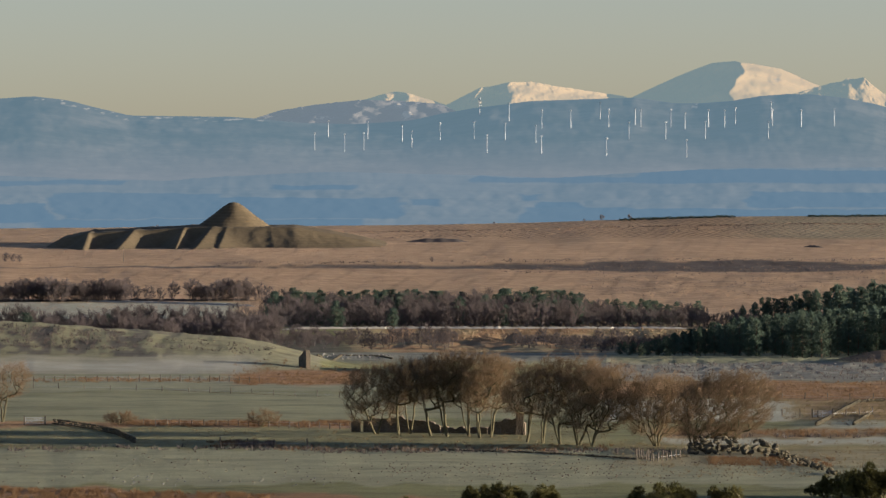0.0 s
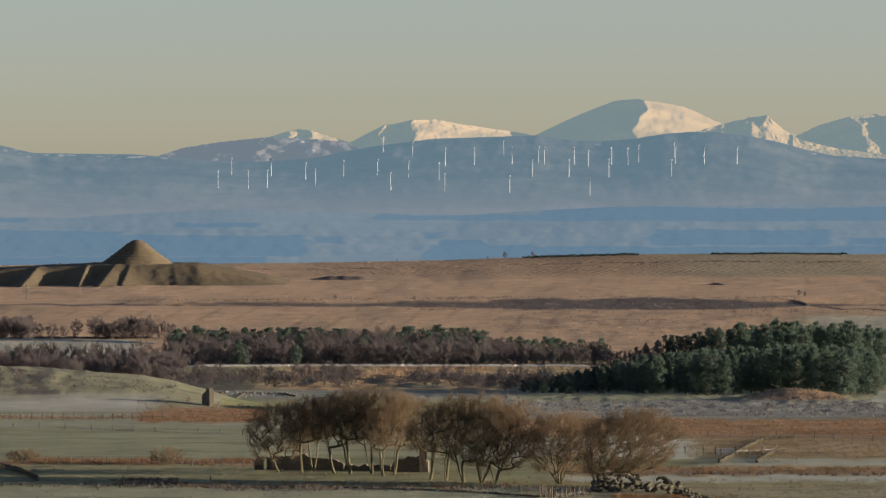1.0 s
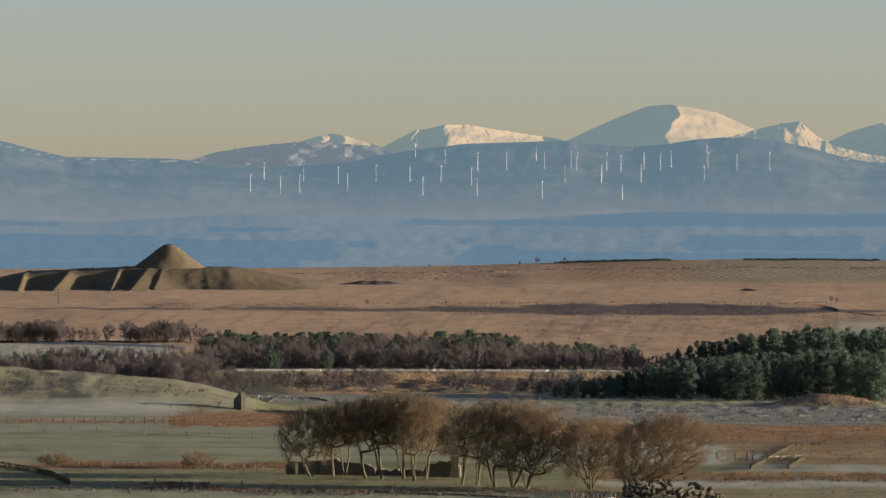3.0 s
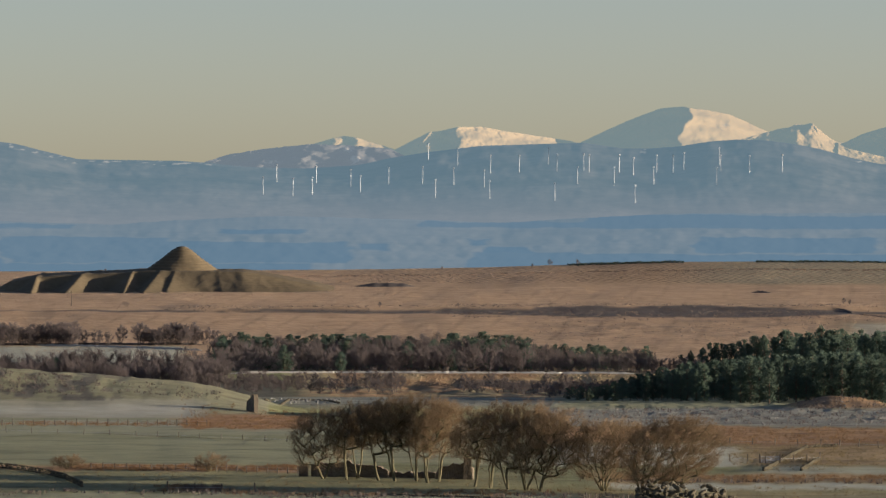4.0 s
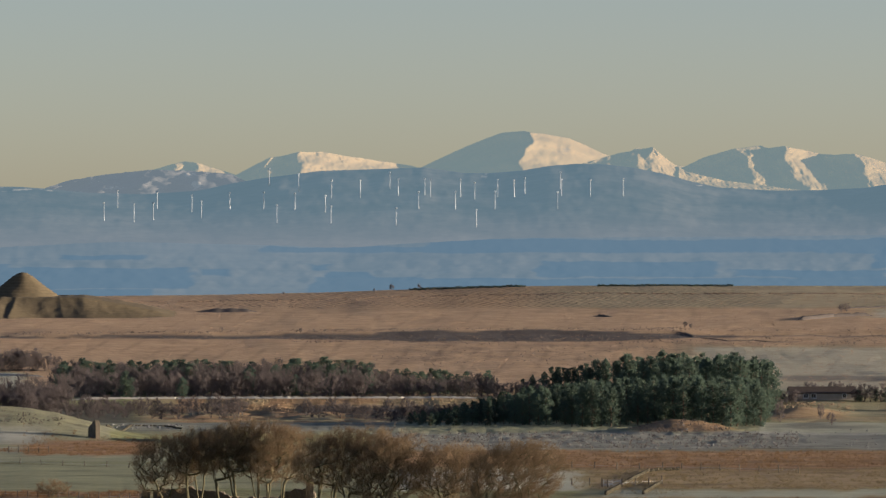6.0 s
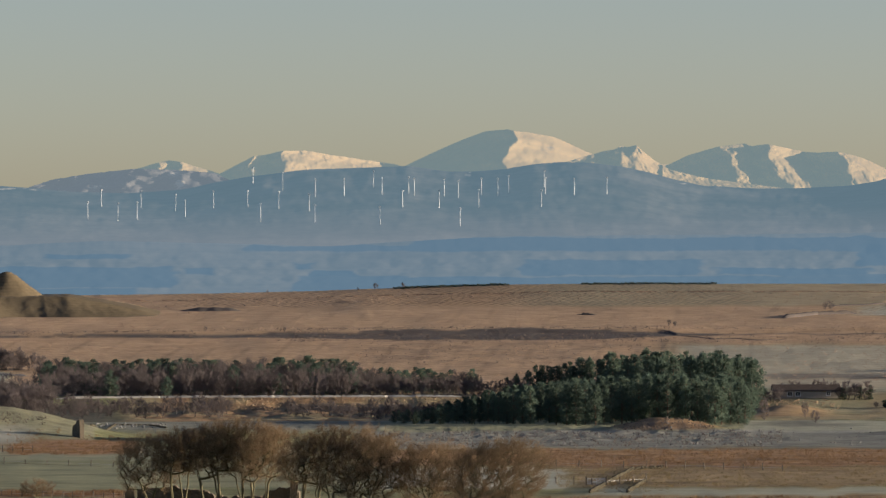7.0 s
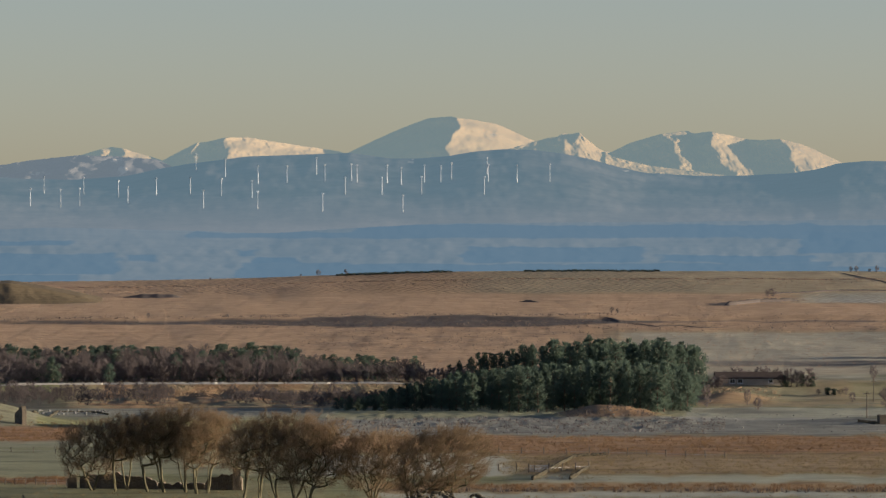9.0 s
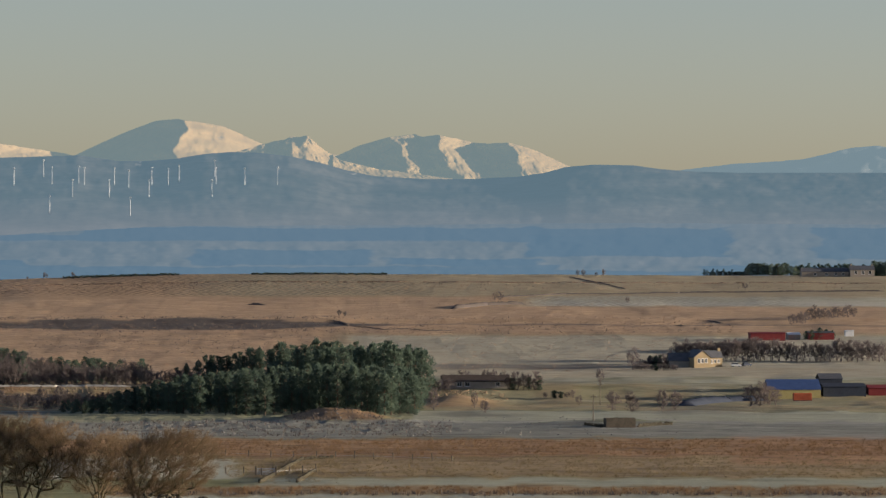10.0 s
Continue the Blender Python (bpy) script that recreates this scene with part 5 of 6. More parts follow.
bank("peaty edge of a stream bed on the moor", ((816, 191), (850, 193), (880, 197), (920, 196), (960, 199), (1010, 198)), 0.35, 0.9, M_HEATH, 24)
bank("peat hag beside a frosty field", ((1392, 189), (1416, 191)), 0.5, 1.0, M_HEATH, 25)
bank("dark stream bank beside a frosty field", ((1452, 180), (1468, 184), (1480, 185)), 0.6, 1.0, M_HEATH, 26)
bank("heather bank on the moor edge", ((1000, 160), (1060, 154), (1130, 152)), 1.6, 2.0, M_HEATH, 4)


# ---- houses and farm buildings ----
def building(name, label, m, w, l, eave, ridge, wall_mat, roof_mat, windows=(), chimneys=(), group="", overhang=0.25, doors=()):
    """A gabled building: x along its width w (gable to the viewer), y its length. windows: (face, along, sill, width, height)."""
    root = thing(name, m, label, "house" if "house" in name or "cottage" in name else "farm building", group)
    t = 0.35
    hw = w / 2
    bm = bmesh.new()
    # four walls with gables, as one shell with thickness
    for y0, y1 in ((0, t), (l - t, l)):
        a = [bm.verts.new(p) for p in ((-hw, y0, -0.6), (hw, y0, -0.6), (hw, y0, eave), (0, y0, ridge), (-hw, y0, eave))]
        b = [bm.verts.new(p) for p in ((-hw, y1, -0.6), (hw, y1, -0.6), (hw, y1, eave), (0, y1, ridge), (-hw, y1, eave))]
        bm.faces.new(a)
        bm.faces.new(b[::-1])
        for i in range(5):
            j = (i + 1) % 5
            bm.faces.new((a[j], a[i], b[i], b[j]))
    box(bm, -hw, -hw + t, t, l - t, -0.6, eave)
    box(bm, hw - t, hw, t, l - t, -0.6, eave)
    bmesh.ops.recalc_face_normals(bm, faces=bm.faces)
    part("wall", bm, wall_mat, root)
    for s in (-1, 1):
        bm = bmesh.new()
        nx, nz = (ridge - eave), hw
        k = 0.18 / math.hypot(nx, nz)
        o = overhang
        low = Vector((s * (hw + o), 0, eave - o * (ridge - eave) / hw))
        high = Vector((0, 0, ridge))
        up = Vector((s * nx * k, 0, nz * k))
        q = [bm.verts.new(p) for p in ((low.x, -o, low.z), (low.x, l + o, low.z), (high.x, l + o, high.z), (high.x, -o, high.z),
                                       (low.x + up.x, -o, low.z + up.z), (low.x + up.x, l + o, low.z + up.z), (0, l + o, high.z + 0.22), (0, -o, high.z + 0.22))]
        for f in ((0, 1, 2, 3), (7, 6, 5, 4), (0, 4, 5, 1), (1, 5, 6, 2), (2, 6, 7, 3), (3, 7, 4, 0)):
            bm.faces.new([q[i] for i in f])
        bmesh.ops.recalc_face_normals(bm, faces=bm.faces)
        part("roof", bm, roof_mat, root)
    for face, x, sill, ww, hh in windows:
        win = new("window")
        win.parent = root
        if face == "front":
            win.matrix_local = pose(x, 0, sill)
        elif face == "right":
            win.matrix_local = pose(hw, x, sill, 0, 0, 90)
        else:
            win.matrix_local = pose(-hw, x, sill, 0, 0, -90)
        bm = boxed(-ww / 2 - 0.12, -ww / 2, -0.05, 0.06, -0.1, hh + 0.12)
        box(bm, ww / 2, ww / 2 + 0.12, -0.05, 0.06, -0.1, hh + 0.12)
        box(bm, -ww / 2, ww / 2, -0.05, 0.06, hh, hh + 0.12)
        box(bm, -ww / 2 - 0.1, ww / 2 + 0.1, -0.14, 0.04, -0.18, 0)
        box(bm, -0.03, 0.03, -0.045, 0.0, 0, hh)
        part("frame", bm, M_WHITE, win, "white window frame")
        part("pane", boxed(-ww / 2, ww / 2, -0.02, 0.0, 0, hh), M_GLASS, win)
    for x, ww, hh, mat in doors:
        part("door", boxed(x - ww / 2, x + ww / 2, -0.06, 0.02, -0.1, hh), mat, root)
    for x, y, hh in chimneys:
        c = part("chimney", boxed(x - 0.4, x + 0.4, y - 0.5, y + 0.5, ridge - 1.0, ridge + hh, 0.03), wall_mat, root)
        bm = boxed(x - 0.15, x + 0.15, y - 0.15, y + 0.15, ridge + hh, ridge + hh + 0.4, 0.03)
        ob = part("chimney_pot", bm, M_TILE, c)
    return root


hb, hbd = spot(1443, 264)
s = hbd / F
gable = Matrix.Translation(hb) @ Matrix.Rotation(radians(16), 4, "Z")
building("stone_house", "honey sandstone house with slate roof and gabled front", gable, 32 * s, 9.5, 4.0, 6.7, M_SAND, M_SLATE,
         [("front", x, 2.0, 0.9, 1.5) for x in (-1.5, 0.0, 1.5)], group="hamlet")
building("stone_house_wing", "sandstone wing of a house with chimney and small windows", gable @ Matrix.Translation((16 * s + 6.4, 6.0, 0)) @ Matrix.Rotation(math.pi / 2, 4, "Z"),
         5.2, 6.3, 3.9, 6.3, M_SAND, M_SLATE, [("left", 1.6, 1.8, 0.8, 1.1), ("left", 3.1, 1.8, 0.8, 1.1), ("left", 4.6, 1.6, 0.8, 1.3)], [(0, 0.5, 1.1)], group="hamlet")
building("barn", "long low barn with dark slate roof", Matrix.Translation(hb + Vector((-17 * s - 0.2, 6.5, 0))) @ Matrix.Rotation(math.pi / 2, 4, "Z"), 6.5, 8.5, 2.6, 5.5, M_RENDER, M_SLATE, group="hamlet")

ha, had = spot(1040, 301)
s = had / F
building("bungalow", "low bungalow with brown tile roof among bushes", Matrix.Translation(ha + Vector((62 * s, 3.0, 0))) @ Matrix.Rotation(math.pi / 2, 4, "Z"),
         7.5, 118 * s, 2.3, 4.2, M_RENDER, M_TILE, [("left", 118 * s - q, 0.75, 1.5, 1.3) for q in (5.4, 8.0)] + [("left", 4, 0.8, 1.2, 1.2)], [(0, 4.0, 0.8)], group="hamlet")


def long_shed(name, label, u0, u1, p, depth, high, wall_mat, roof_mat, group="farmyard", pitch=0.6, band=None):
    q, d = spot(u0, p)
    ln = (u1 - u0) * d / F
    root = thing(name, Matrix.Translation(q), label, "farm building", group)
    bm = boxed(0, ln, 0, depth, -0.6, high * (1 - pitch))
    part("wall", bm, wall_mat, root)
    if band:
        part("wall_sheeting", boxed(0.0, ln, -0.06, -0.01, high * 0.18, high * (1 - pitch) - 0.05), band, root)
    # corrugated roof sheets
    n = max(4, int(ln / 1.2))
    lo, hi = high * (1 - pitch), high
    for i in range(n):
        x0, x1 = -0.2 + (ln + 0.4) * i / n, -0.2 + (ln + 0.4) * (i + 1) / n - 0.03
        bm = bmesh.new()
        e = [bm.verts.new(v) for v in ((x0, -0.3, lo), (x1, -0.3, lo), (x1, depth / 2, hi), (x0, depth / 2, hi), (x1, depth + 0.3, lo), (x0, depth + 0.3, lo))]
        f = [bm.verts.new((v.co.x, v.co.y, v.co.z + 0.08)) for v in e]
        for a in ((0, 1, 2, 3), (3, 2, 4, 5)):
            bm.faces.new([e[i2] for i2 in a[::-1]])
            bm.faces.new([f[i2] for i2 in a])
        for a, b in ((0, 1), (1, 2), (2, 4), (4, 5), (5, 3), (3, 0)):
            bm.faces.new((e[a], e[b], f[b], f[a]))
        part("roof_sheet", bm, roof_mat, root)
    return root


long_shed("cattle_shed", "long farm shed with blue sheet roof and ochre wall", 1560, 1653, 320, 12, 6.4, M_OCHRE, M_BLUE, pitch=0.5, band=M_OCHRE)
long_shed("implement_shed", "dark blue farm shed beside a yard", 1656, 1732, 315, 10, 4.4, M_NAVY, M_NAVY, pitch=0.25)
long_shed("lean_to_shed", "grey sheet-roofed lean-to behind a yard", 1650, 1690, 304, 8, 5.6, M_NAVY, M_SLATE, pitch=0.3)
long_shed("red_store", "dull red farm store at the yard edge", 1736, 1790, 312, 8, 3.4, M_RED, M_RED, pitch=0.3)
long_shed("red_shed", "long red sheeted shed with pale roof edge", 1528, 1590, 216, 7, 3.6, M_RED, M_RED, pitch=0.15)
long_shed("pale_store", "small pale store beside a red shed", 1594, 1616, 214, 6, 3.0, M_RENDER, M_WHITE, pitch=0.3)
long_shed("red_barn", "red barn half hidden by dark trees", 1630, 1676, 214, 7, 3.6, M_RED, M_SLATE, pitch=0.2)
long_shed("white_trailer", "white box trailer parked in a field corner", 1695, 1710, 208, 3, 2.6, M_WHITE, M_WHITE, pitch=0.1)


def container(u, p, ln, mat, label):
    q, d = spot(u, p)
    root = thing("shipping_container", Matrix.Translation(q), label, "container", "farmyard")
    part("body", boxed(0, ln, 0, 2.4, 0.1, 2.5, 0.04), mat, root)
    n = int(ln / 0.6)
    for i in range(n):
        part("rib", boxed(0.2 + i * 0.6, 0.45 + i * 0.6, -0.06, 0.0, 0.25, 2.35), mat, root)
    part("base_frame", boxed(0, ln, -0.04, 2.44, -0.3, 0.15), M_NAVY, root)


container(1604, 322, 6.0, M_ORANGE, "rust-red steel container against a farm shed")

s = 2985 / F
building("farmhouse", "stone farmhouse on the ridge before dark conifers", Matrix.Translation(on_ground(1744, 2985)) @ Matrix.Rotation(math.pi / 2, 4, "Z"), 7.0, 43 * s, 3.6, 5.6, M_RENDER, M_SLATE,
         [("left", 2.5, 1.3, 1.4, 1.6), ("left", 6.2, 1.3, 1.4, 1.6), ("left", 10, 1.3, 1.4, 1.6)], [(0, 0.8, 0.9), (0, 43 * s - 0.8, 0.9)], group="ridge farm")
building("farm_range", "long low farm range with slate roof on the ridge", Matrix.Translation(on_ground(1699, 2985)) @ Matrix.Rotation(math.pi / 2, 4, "Z"), 6.0, 84 * s, 2.6, 4.4, M_RENDER, M_SLATE,
         [("left", q, 0.7, 1.3, 1.2) for q in (3, 7, 12, 18)], group="ridge farm")



def car(u, p, turn, paint, label):
    """A parked hatchback: body, glazed cabin, four wheels."""
    q, d = spot(u, p)
    root = thing("parked_car", Matrix.Translation(q) @ Matrix.Rotation(turn, 4, "Z"), label, "car", "parked cars")
    side = ((-2.0, 0.35), (2.0, 0.35), (2.05, 0.75), (1.1, 0.92), (-1.95, 0.95), (-2.05, 0.7))
    top = ((-1.9, 0.93), (1.05, 0.9), (0.35, 1.45), (-1.45, 1.47))
    for name, shape, w0, w1, mat in (("body", side, 0.85, 0.85, paint), ("cabin", top, 0.8, 0.66, M_GLASS)):
        n = len(shape)
        vs = [(x, s * (w0 if z < 1.2 else w1), z) for s in (-1, 1) for x, z in shape]
        fs = [tuple(range(n)), tuple(range(2 * n - 1, n - 1, -1))] + [((i + 1) % n, i, n + i, n + (i + 1) % n) for i in range(n)]
        part(name, (vs, fs), mat, root)
    part("roof", boxed(-1.4, 0.3, -0.66, 0.66, 1.45, 1.52, 0.02), paint, root)
    for x in (-1.3, 1.3):
        for y in (-0.8, 0.62):
            bm = bmesh.new()
            bmesh.ops.create_cone(bm, cap_ends=True, segments=14, radius1=0.33, radius2=0.33, depth=0.2, matrix=Matrix.Translation((x, y + 0.1, 0.33)) @ Matrix.Rotation(math.pi / 2, 4, "X"))
            part("wheel", bm, M_NAVY, root)


car(1378, 255, 0.3, M_WHITE, "small white car parked by a dark hedge")
car(1502, 262, 0.1, M_GATE, "silver car parked beside a stone house")
car(1521, 261, 0.5, M_NAVY, "dark car parked beside a stone house")
# spoil mound in blue shade, the shade's dark blue put into its colour
bank("low spoil mound beside farm sheds, coloured dark for its blue shade", ((1410, 331), (1480, 324), (1548, 319)), 1.7, 4.0, M_NAVY, 9)


def pole(u, p, high):
    q, d = spot(u, p)
    root = thing("utility_pole", Matrix.Translation(q), "weathered wooden utility pole with cross-arm", "pole", "utility poles")
    vs, fs = [], []
    tube(vs, fs, (0, 0, -0.5), (0, 0, high), 0.15, 0.1, 8)
    part("post", mesh("post", vs, fs, M_WOOD), M_WOOD, root)
    part("cross_arm", boxed(-0.9, 0.9, -0.06, 0.06, high - 0.7, high - 0.55, 0.01), M_WOOD, root)
    for x in (-0.8, 0.0, 0.8):
        part("insulator", boxed(x - 0.05, x + 0.05, -0.05, 0.05, high - 0.55, high - 0.38, 0.01), M_WHITE, root)


for u, p, high in ((1250, 358, 6.5), (1262, 330, 7.0), (905, 262, 7.0), (-565, 180, 7.0)):
    pole(u, p, high)

# ---- trees about the hamlet and on the ridge ----
rng = random.Random(77)
for u, p, h, wide in ((1320, 268, 8.2, 1.1), (1262, 292, 5.5, 0.8), (1285, 340, 5.6, 1.4), (1318, 342, 5.4, 1.5), (1372, 342, 6.2, 1.2), (1395, 338, 5.4, 1.2), (1225, 330, 3.0, 1.5), (1040, 336, 4.6, 0.9), (968, 340, 6.5, 0.9), (1058, 345, 3.6, 1.3)):
    q, d = spot(u, p)
    birch(u, d, h, "single bare tree in a frosty field", "hamlet trees", rng, wide)
u = 1395
while u < 1775:
    birch(u, 2215 + rng.uniform(-6, 6), rng.uniform(6.0, 8.5), "bare roadside tree in a row by the farmyard", "roadside trees", rng, 1.15)
    u += rng.uniform(7, 13)
u = 1400
while u < 1540:
    birch(u, 2290 + rng.uniform(-12, 12), rng.uniform(0.7, 1.1) * (2.8 + 3.4 * (u - 1400) / 140), "low dark hedge bush by a lane", "lane hedge", rng, 1.5)
    u += rng.uniform(4, 7)
u = 1600
while u < 1712:
    birch(u, 2500 + (u - 1600) * 0.6 + rng.uniform(-8, 8), rng.uniform(3.5, 6.0), "low dark hedge bush on a slope", "lane hedge", rng, 1.5)
    u += rng.uniform(6, 10)
for u in (1625, 1636, 1650, 1662, 1672):
    pine(u, 2385 + rng.uniform(-5, 5), rng.uniform(3.5, 5.5), "dark conifer by red barns", "farm conifers", rng.randrange(7), rng)
for u, h in ((1528, 6.4), (1545, 7.0), (1560, 6.2), (1572, 5.0)):
    birch(u, 1745 + rng.uniform(-5, 5), h, "bushy bare tree before the farm sheds", "farmyard trees", rng, 1.5)
for u0, u1, p, h, gap in ((950, 1000, 306, 4.2, 9), (1100, 1160, 304, 5.2, 9), (1165, 1215, 318, 2.6, 12), (985, 1100, 292, 3.8, 16), (1325, 1398, 269, 2.6, 6), (1335, 1402, 263, 3.4, 6), (1350, 1404, 258, 4.0, 6)):
    u = u0
    while u < u1:
        q, d = spot(u, p)
        if rng.random() < 0.25:
            pine(u, d, h * rng.uniform(0.8, 1.2), "dark garden conifer beside a bungalow", "garden shrubs", rng.randrange(7), rng)
        else:
            birch(u, d, h * rng.uniform(0.7, 1.2), "leafless garden shrub beside a bungalow", "garden shrubs", rng, 1.5)
        u += gap * rng.uniform(0.7, 1.3)
u = 1446
while u < 1790:
    h = 3.2 if u < 1520 else 6.2
    pine(u, 2999 + rng.uniform(0, 14) + (16 if u > 1610 else 0), h * rng.uniform(0.75, 1.2) + (2 if u > 1740 else 0), "dark conifer on the ridge by a farm", "ridge conifers", rng.randrange(7), rng, True)
    u += rng.uniform(3, 6)
for u0, u1, h in ((313, 518, 1.9), (646, 884, 1.7)):
    u = u0
    while u < u1:
        pine(u, 2990 + rng.uniform(-6, 10), 0.62 * h * rng.uniform(0.8, 1.15), "young conifer in a low plantation on the ridge", "ridge plantation", rng.randrange(7), rng)
        u += rng.choice((0.9, 1.2, 1.5, 1.9))
for u, h in ((281, 3.6), (250, 1.8), (330, 3.4), (1222, 3.0), (1232, 3.2), (1268, 3.6), (1255, 2.0), (90, 1.6), (-505, 1.6)):
    birch(u, 2985, h, "lone stunted thorn on the ridge", "ridge thorns", rng, 1.2)
for u, d, h in ((-760, 2530, 4.0), (-772, 2532, 4.0), (-748, 2528, 3.6), (-20, 2500, 2.4), (120, 2498, 2.0), (1075, 2720, 3.4), (1085, 2722, 4.4), (1310, 2700, 2.6), (1518, 2830, 3.6), (800, 2560, 2.8), (810, 2562, 2.2)):
    birch(u, d, h, "small bare bush on the open moor", "moor bushes", rng, 1.3)


joined("pine_woodland", "dark crowns of pines deep in a plantation and on the ridge", "woodland", PINES, FAR_PINES)
joined("young_conifers", "rows of young dark conifers on the ridge", "woodland", PINES, YOUNG)


# ---- gorse and young conifers on the near slope ----
def bush_mesh(seed, r, h):
    rng = random.Random(seed)
    nv, nf = [], []
    lobes = []
    for k in range(13):
        a, f = rng.uniform(0, 6.28), rng.random() ** 0.6
        z = h * rng.uniform(0.18, 0.88) * (1.05 - 0.45 * f)
        lobes.append((Vector((math.cos(a) * r * f * 0.95, math.sin(a) * r * f * 0.95, z)), rng.uniform(0.22, 0.42) * r))
    for c, s in lobes:
        for k in range(130):
            v = Vector((rng.gauss(0, 1), rng.gauss(0, 1), rng.gauss(0, 1.1))).normalized()
            q = c + v * s * rng.uniform(0.4, 1.1)
            n = (v + Vector((rng.uniform(-1, 1), rng.uniform(-1, 1), rng.uniform(-0.1, 1.2))) * 0.7).normalized()
            a = n.orthogonal().normalized() * rng.uniform(0.03, 0.065)
            b = n.cross(a)
            i = len(nv)
            nv += [tuple(q + a), tuple(q - a * 0.5 + b * 0.9), tuple(q - a * 0.5 - b * 0.9), tuple(q + n * rng.uniform(0.15, 0.42))]
            nf += [(i, i + 1, i + 3), (i + 1, i + 2, i + 3), (i + 2, i, i + 3)]
    return mesh("foliage", nv, nf, M_GORSE)


GORSE = [bush_mesh(900 + k, 1.3, 2.4) for k in range(4)]
GSTEM = mesh("stem", *bare_tree(950, 1.8, 0.9, 0.9, 0.2, 4, 30, 2, 0, 0, thick=0.03, twig_len=0.4, flat=0.2)[0], M_BARK)
for u, d, dip in ((48, 700, 578), (72, 705, 570), (100, 698, 565), (128, 704, 574), (176, 702, 571), (192, 704, 577), (352, 702, 573), (388, 700, 566),
                  (410, 704, 567), (436, 700, 577), (480, 702, 574), (512, 700, 571), (652, 725, 572), (676, 722, 558), (702, 720, 550), (726, 724, 540), (752, 720, 537), (780, 722, 541), (806, 720, 546), (-70, 690, 592)):
    p = on_ground(u, d)
    h = EYE - d * dip / F - p.z
    root = thing("gorse_bush", Matrix.Translation(p) @ Matrix.Rotation(rng.uniform(0, 6), 4, "Z") @ Matrix.Diagonal((h / 2.6, h / 2.6, h / 2.4, 1)),
                 "dense dark green gorse bush on the near slope", "bush", "gorse")
    part("foliage", GORSE[rng.randrange(4)], M_GORSE, root)
    part("stem", GSTEM, M_BARK, root)


# ---- rough grass, rushes, clods and scattered stones ----
def falls(p):
    """Distance by the general fall of the land."""
    return np.interp(-np.asarray(p), [-q[1] for q in PROFILE[1:-1]], [q[0] for q in PROFILE[1:-1]])


def tufts(name, label, mat, areas, seed, high, spread=0.35, blades=4):
    """Grass or heather: leaning three-sided blades in clumps, one mesh of stuff. Areas: bearings, dips (or distances), count."""
    r = np.random.default_rng(seed)
    co = []
    for u0, u1, p0, p1, n in areas:
        u = r.uniform(u0, u1, n)
        p = r.uniform(p0, p1, n) + 3 * fbm(u / 40, np.full(n, 7.0), 2, 71)
        if 570 < p0 < 800:
            p = p + (u + 784) * 0.033
        d = p if p0 > 800 else falls(p) + r.uniform(-2, 2, n)
        keep = fbm(u / 9, d / 7, 2, 73) >= -0.12
        u, d = u[keep], d[keep]
        base = np.stack([d * np.sin(u / F), d * np.cos(u / F), land(u, d) - 0.05], -1)
        h = high * r.uniform(0.5, 1.2, len(u))
        for _ in range(blades):
            a = r.uniform(0, 6.28, len(u))
            o = np.stack([np.cos(a), np.sin(a), 0 * a], -1) * (spread * r.random(len(u)))[:, None]
            w = r.uniform(0.05, 0.14, len(u)) * high
            ring = [base + o + np.stack([np.cos(a + g) * w, np.sin(a + g) * w, 0 * a], -1) for g in (0, 2.1, 4.2)]
            tip = base + o * 2.2
            tip[:, 2] += h
            co.append(np.stack(ring + [tip], 1).reshape(-1, 3))
    co = np.concatenate(co)
    k = np.arange(0, len(co), 4)[:, None]
    faces = np.concatenate([k + np.array(f) for f in ((0, 1, 3), (1, 2, 3), (2, 0, 3))])
    tagged(new(name, mesh(name, co.tolist(), faces.tolist(), mat)), label, "grass", kind="stuff")


tufts("rushes", "dead orange rushes in clumps", M_RUSH, ((-790, -300, 578, 612, 5200), (-560, -150, 462, 471, 1500), (-724, -325, 386, 392, 1000), (-370, -140, 374, 398, 1800), (260, 1780, 391, 419, 7000),
                                                        (380, 1780, 476, 488, 2500), (-300, 300, 505, 515, 700), (470, 690, 526, 540, 900), (-420, -300, 500, 508, 400)), 3, 0.5)
tufts("rough_grass", "bleached tussocks of rough grass", M_STRAW, ((600, 1780, 420, 458, 6000), (300, 1780, 496, 560, 3500), (-720, -330, 389, 393, 400), (-790, 300, 466, 510, 900), (-30, 440, 1846, 1890, 1800), (660, 800, 424, 468, 500)), 5, 0.4)
tufts("heather_clumps", "dark clumps of heather and brushwood", M_HEATH, ((-365, -300, 500, 510, 160), (250, 1000, 360, 386, 1200), (-784, -230, 508, 514, 200), (-230, 440, 513, 519, 330), (380, 1780, 486, 490, 500), (-790, -560, 1318, 1362, 900), (-560, -300, 1325, 1350, 200), (720, 870, 1440, 1480, 260)), 7, 0.7)


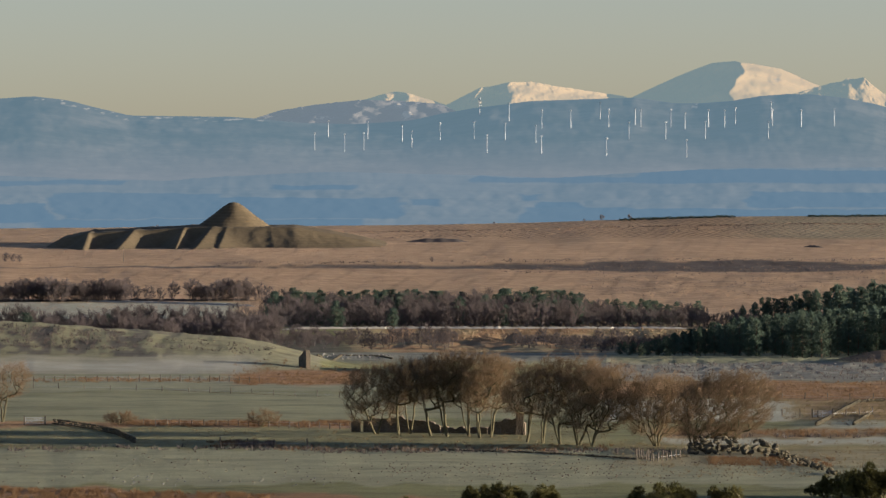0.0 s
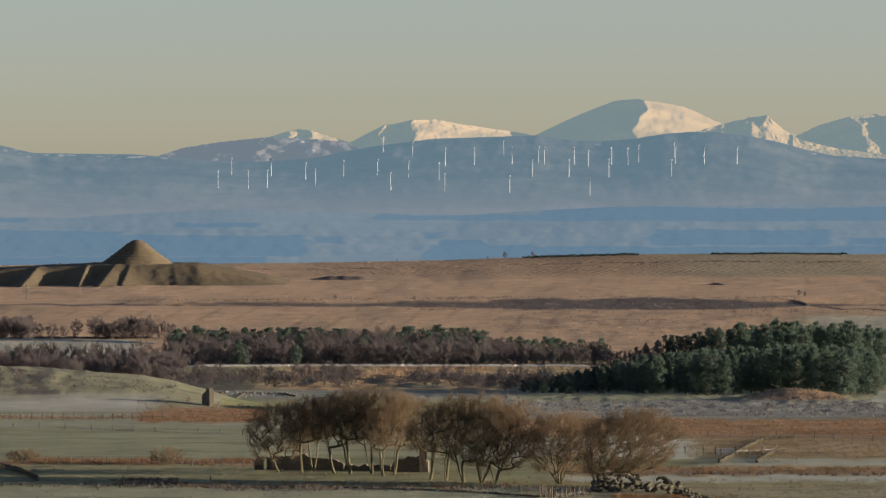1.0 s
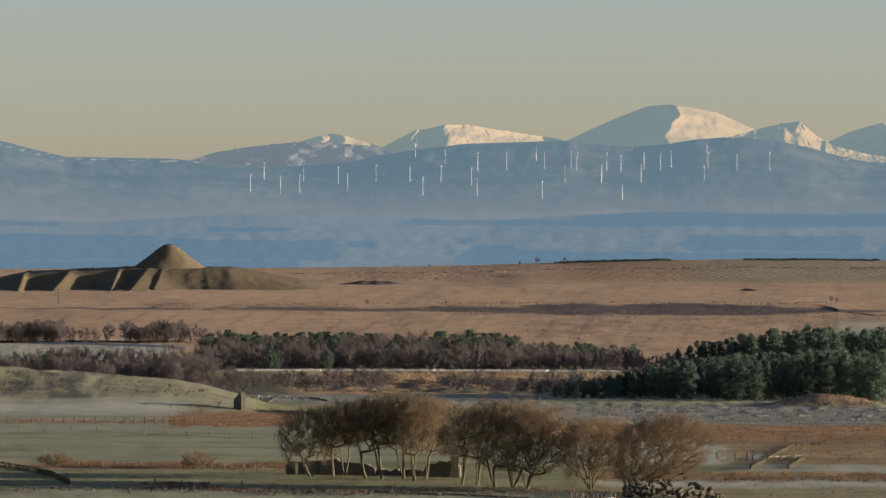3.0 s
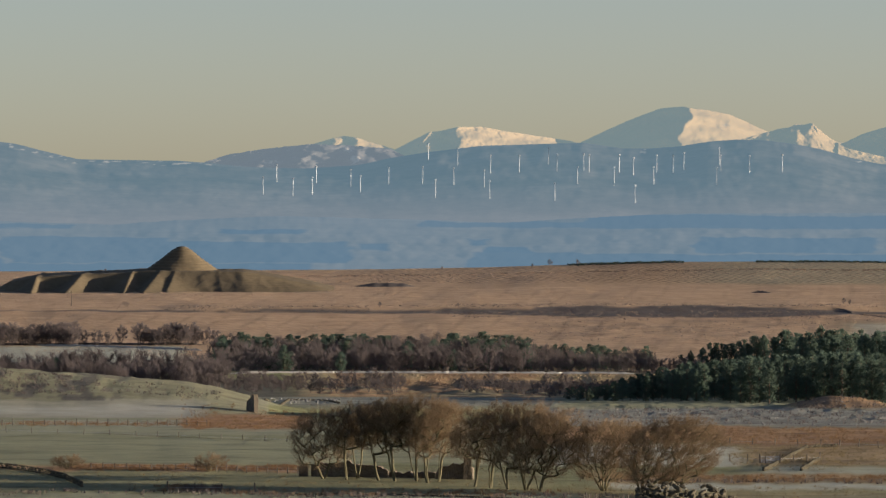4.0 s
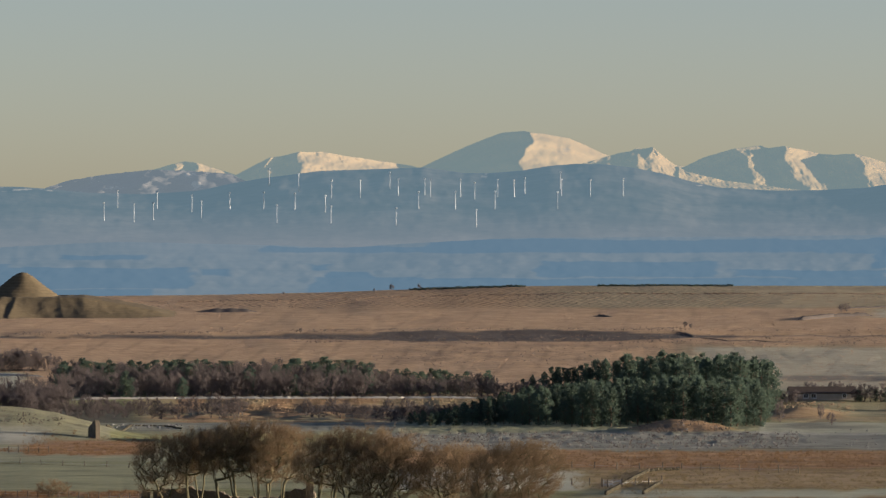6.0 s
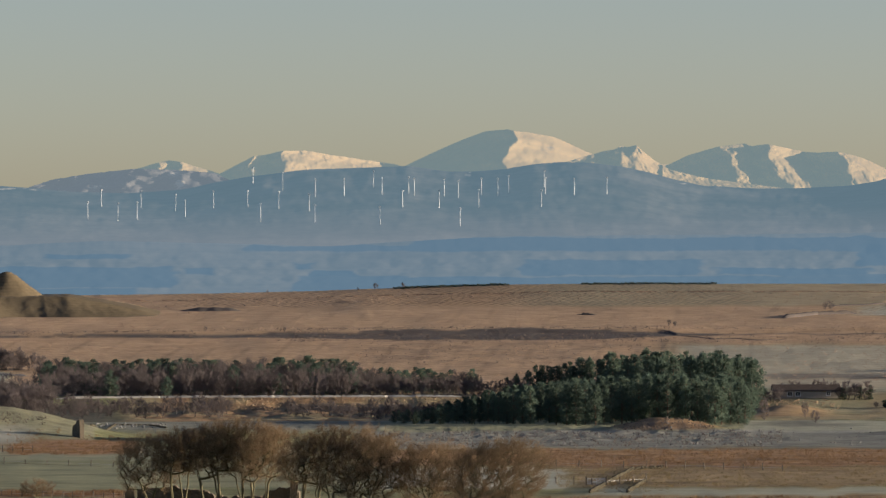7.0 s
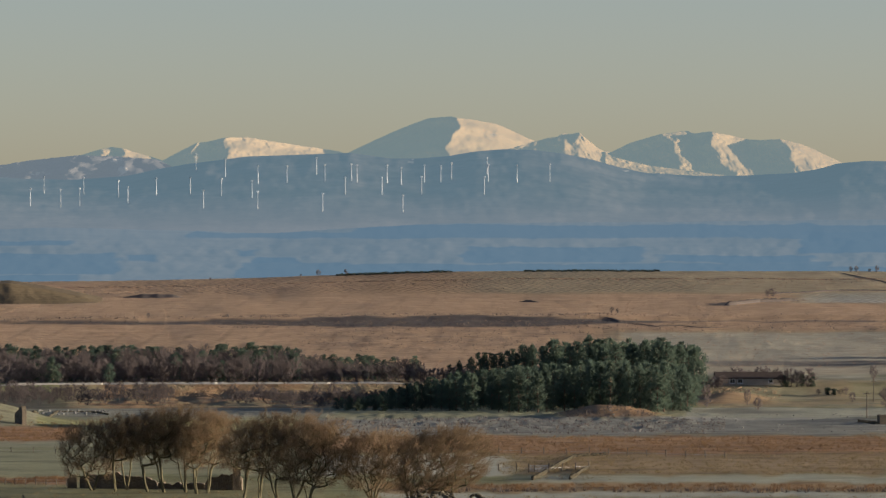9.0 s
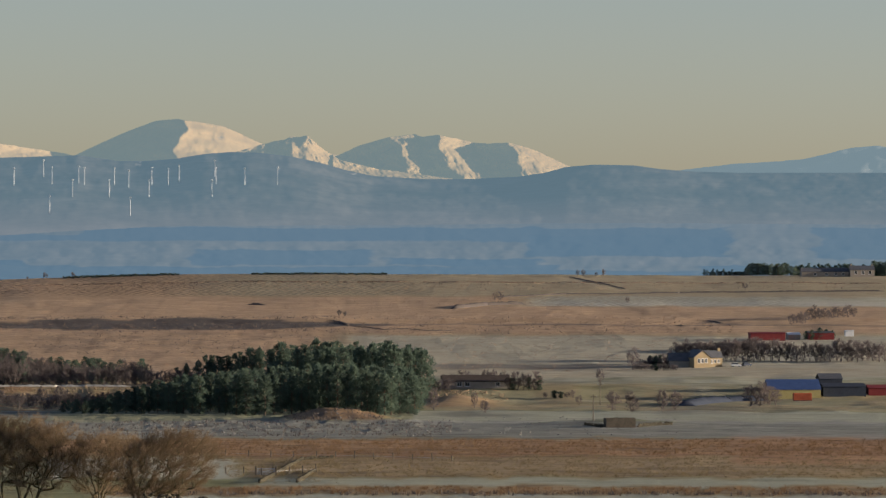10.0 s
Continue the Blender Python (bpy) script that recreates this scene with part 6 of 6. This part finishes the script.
def scatter(name, label, me_list, areas, seed, mat):
    """Many small stones or clods as one mesh of stuff."""
    rng = random.Random(seed)
    vs, fs = [], []
    for u0, u1, p0, p1, n, s0, s1 in areas:
        for _ in range(n):
            u, p = rng.uniform(u0, u1), rng.uniform(p0, p1)
            d = float(falls(p)) + rng.uniform(-3, 3)
            q = on_ground(u, d)
            s = rng.uniform(s0, s1)
            m = Matrix.Translation(q + Vector((0, 0, s * 0.2))) @ Matrix.Rotation(rng.uniform(0, 6), 4, "Z") @ Matrix.Diagonal((s, s, s, 1))
            me = rng.choice(me_list)
            k = len(vs)
            vs += [tuple(m @ v.co) for v in me.vertices]
            fs += [tuple(k + i for i in f.vertices) for f in me.polygons]
    tagged(new(name, mesh(name, vs, fs, mat)), label, "stones", kind="stuff")


tufts("moor_tussocks", "wind-bleached tussocks on the open moor", two_tone("moor_grass", (0.30, 0.19, 0.125), (0.47, 0.32, 0.22), 0.02, fine=30),
      ((-784, 1400, 118, 270, 16000), (-500, 1770, 100, 138, 9000)), 9, 0.6, 0.6, 3)
tufts("moor_heather", "dark heather tufts on the open moor", M_HEATH, ((100, 800, 178, 200, 2600), (-400, 100, 184, 190, 500), (250, 800, 190, 240, 900), (300, 1768, 100, 135, 1500), (-150, 700, 104, 140, 1500), (800, 1500, 180, 204, 700)), 11, 0.8, 0.6, 3)


M_PALESTONE = two_tone("frosted_stone", (0.12, 0.118, 0.11), (0.27, 0.265, 0.25), 0.8)
M_CLOD = two_tone("turned_soil", (0.08, 0.062, 0.045), (0.17, 0.13, 0.09), 0.8)
scatter("field_stones", "pale frosted stones scattered on rough ground", STONES, ((250, 1000, 360, 388, 240, 0.2, 0.7), (1000, 1400, 352, 386, 120, 0.25, 0.6),  (-220, -90, 344, 352, 60, 0.5, 1.0), (-600, -200, 560, 575, 40, 0.2, 0.35)), 1, M_PALESTONE)
scatter("quarry_rubble", "loose brown rubble on an old quarry bank", STONES, ((-20, 440, 299, 322, 520, 0.3, 0.9), (960, 1100, 306, 326, 160, 0.3, 0.8)), 4, two_tone("brown_rubble", (0.20, 0.14, 0.085), (0.42, 0.31, 0.20), 0.4))
scatter("soil_clods", "dark clods and molehills on a frosted field", STONES, ((-784, 784, 515, 572, 420, 0.12, 0.34), (-100, 640, 535, 562, 420, 0.12, 0.3)), 2, M_CLOD)
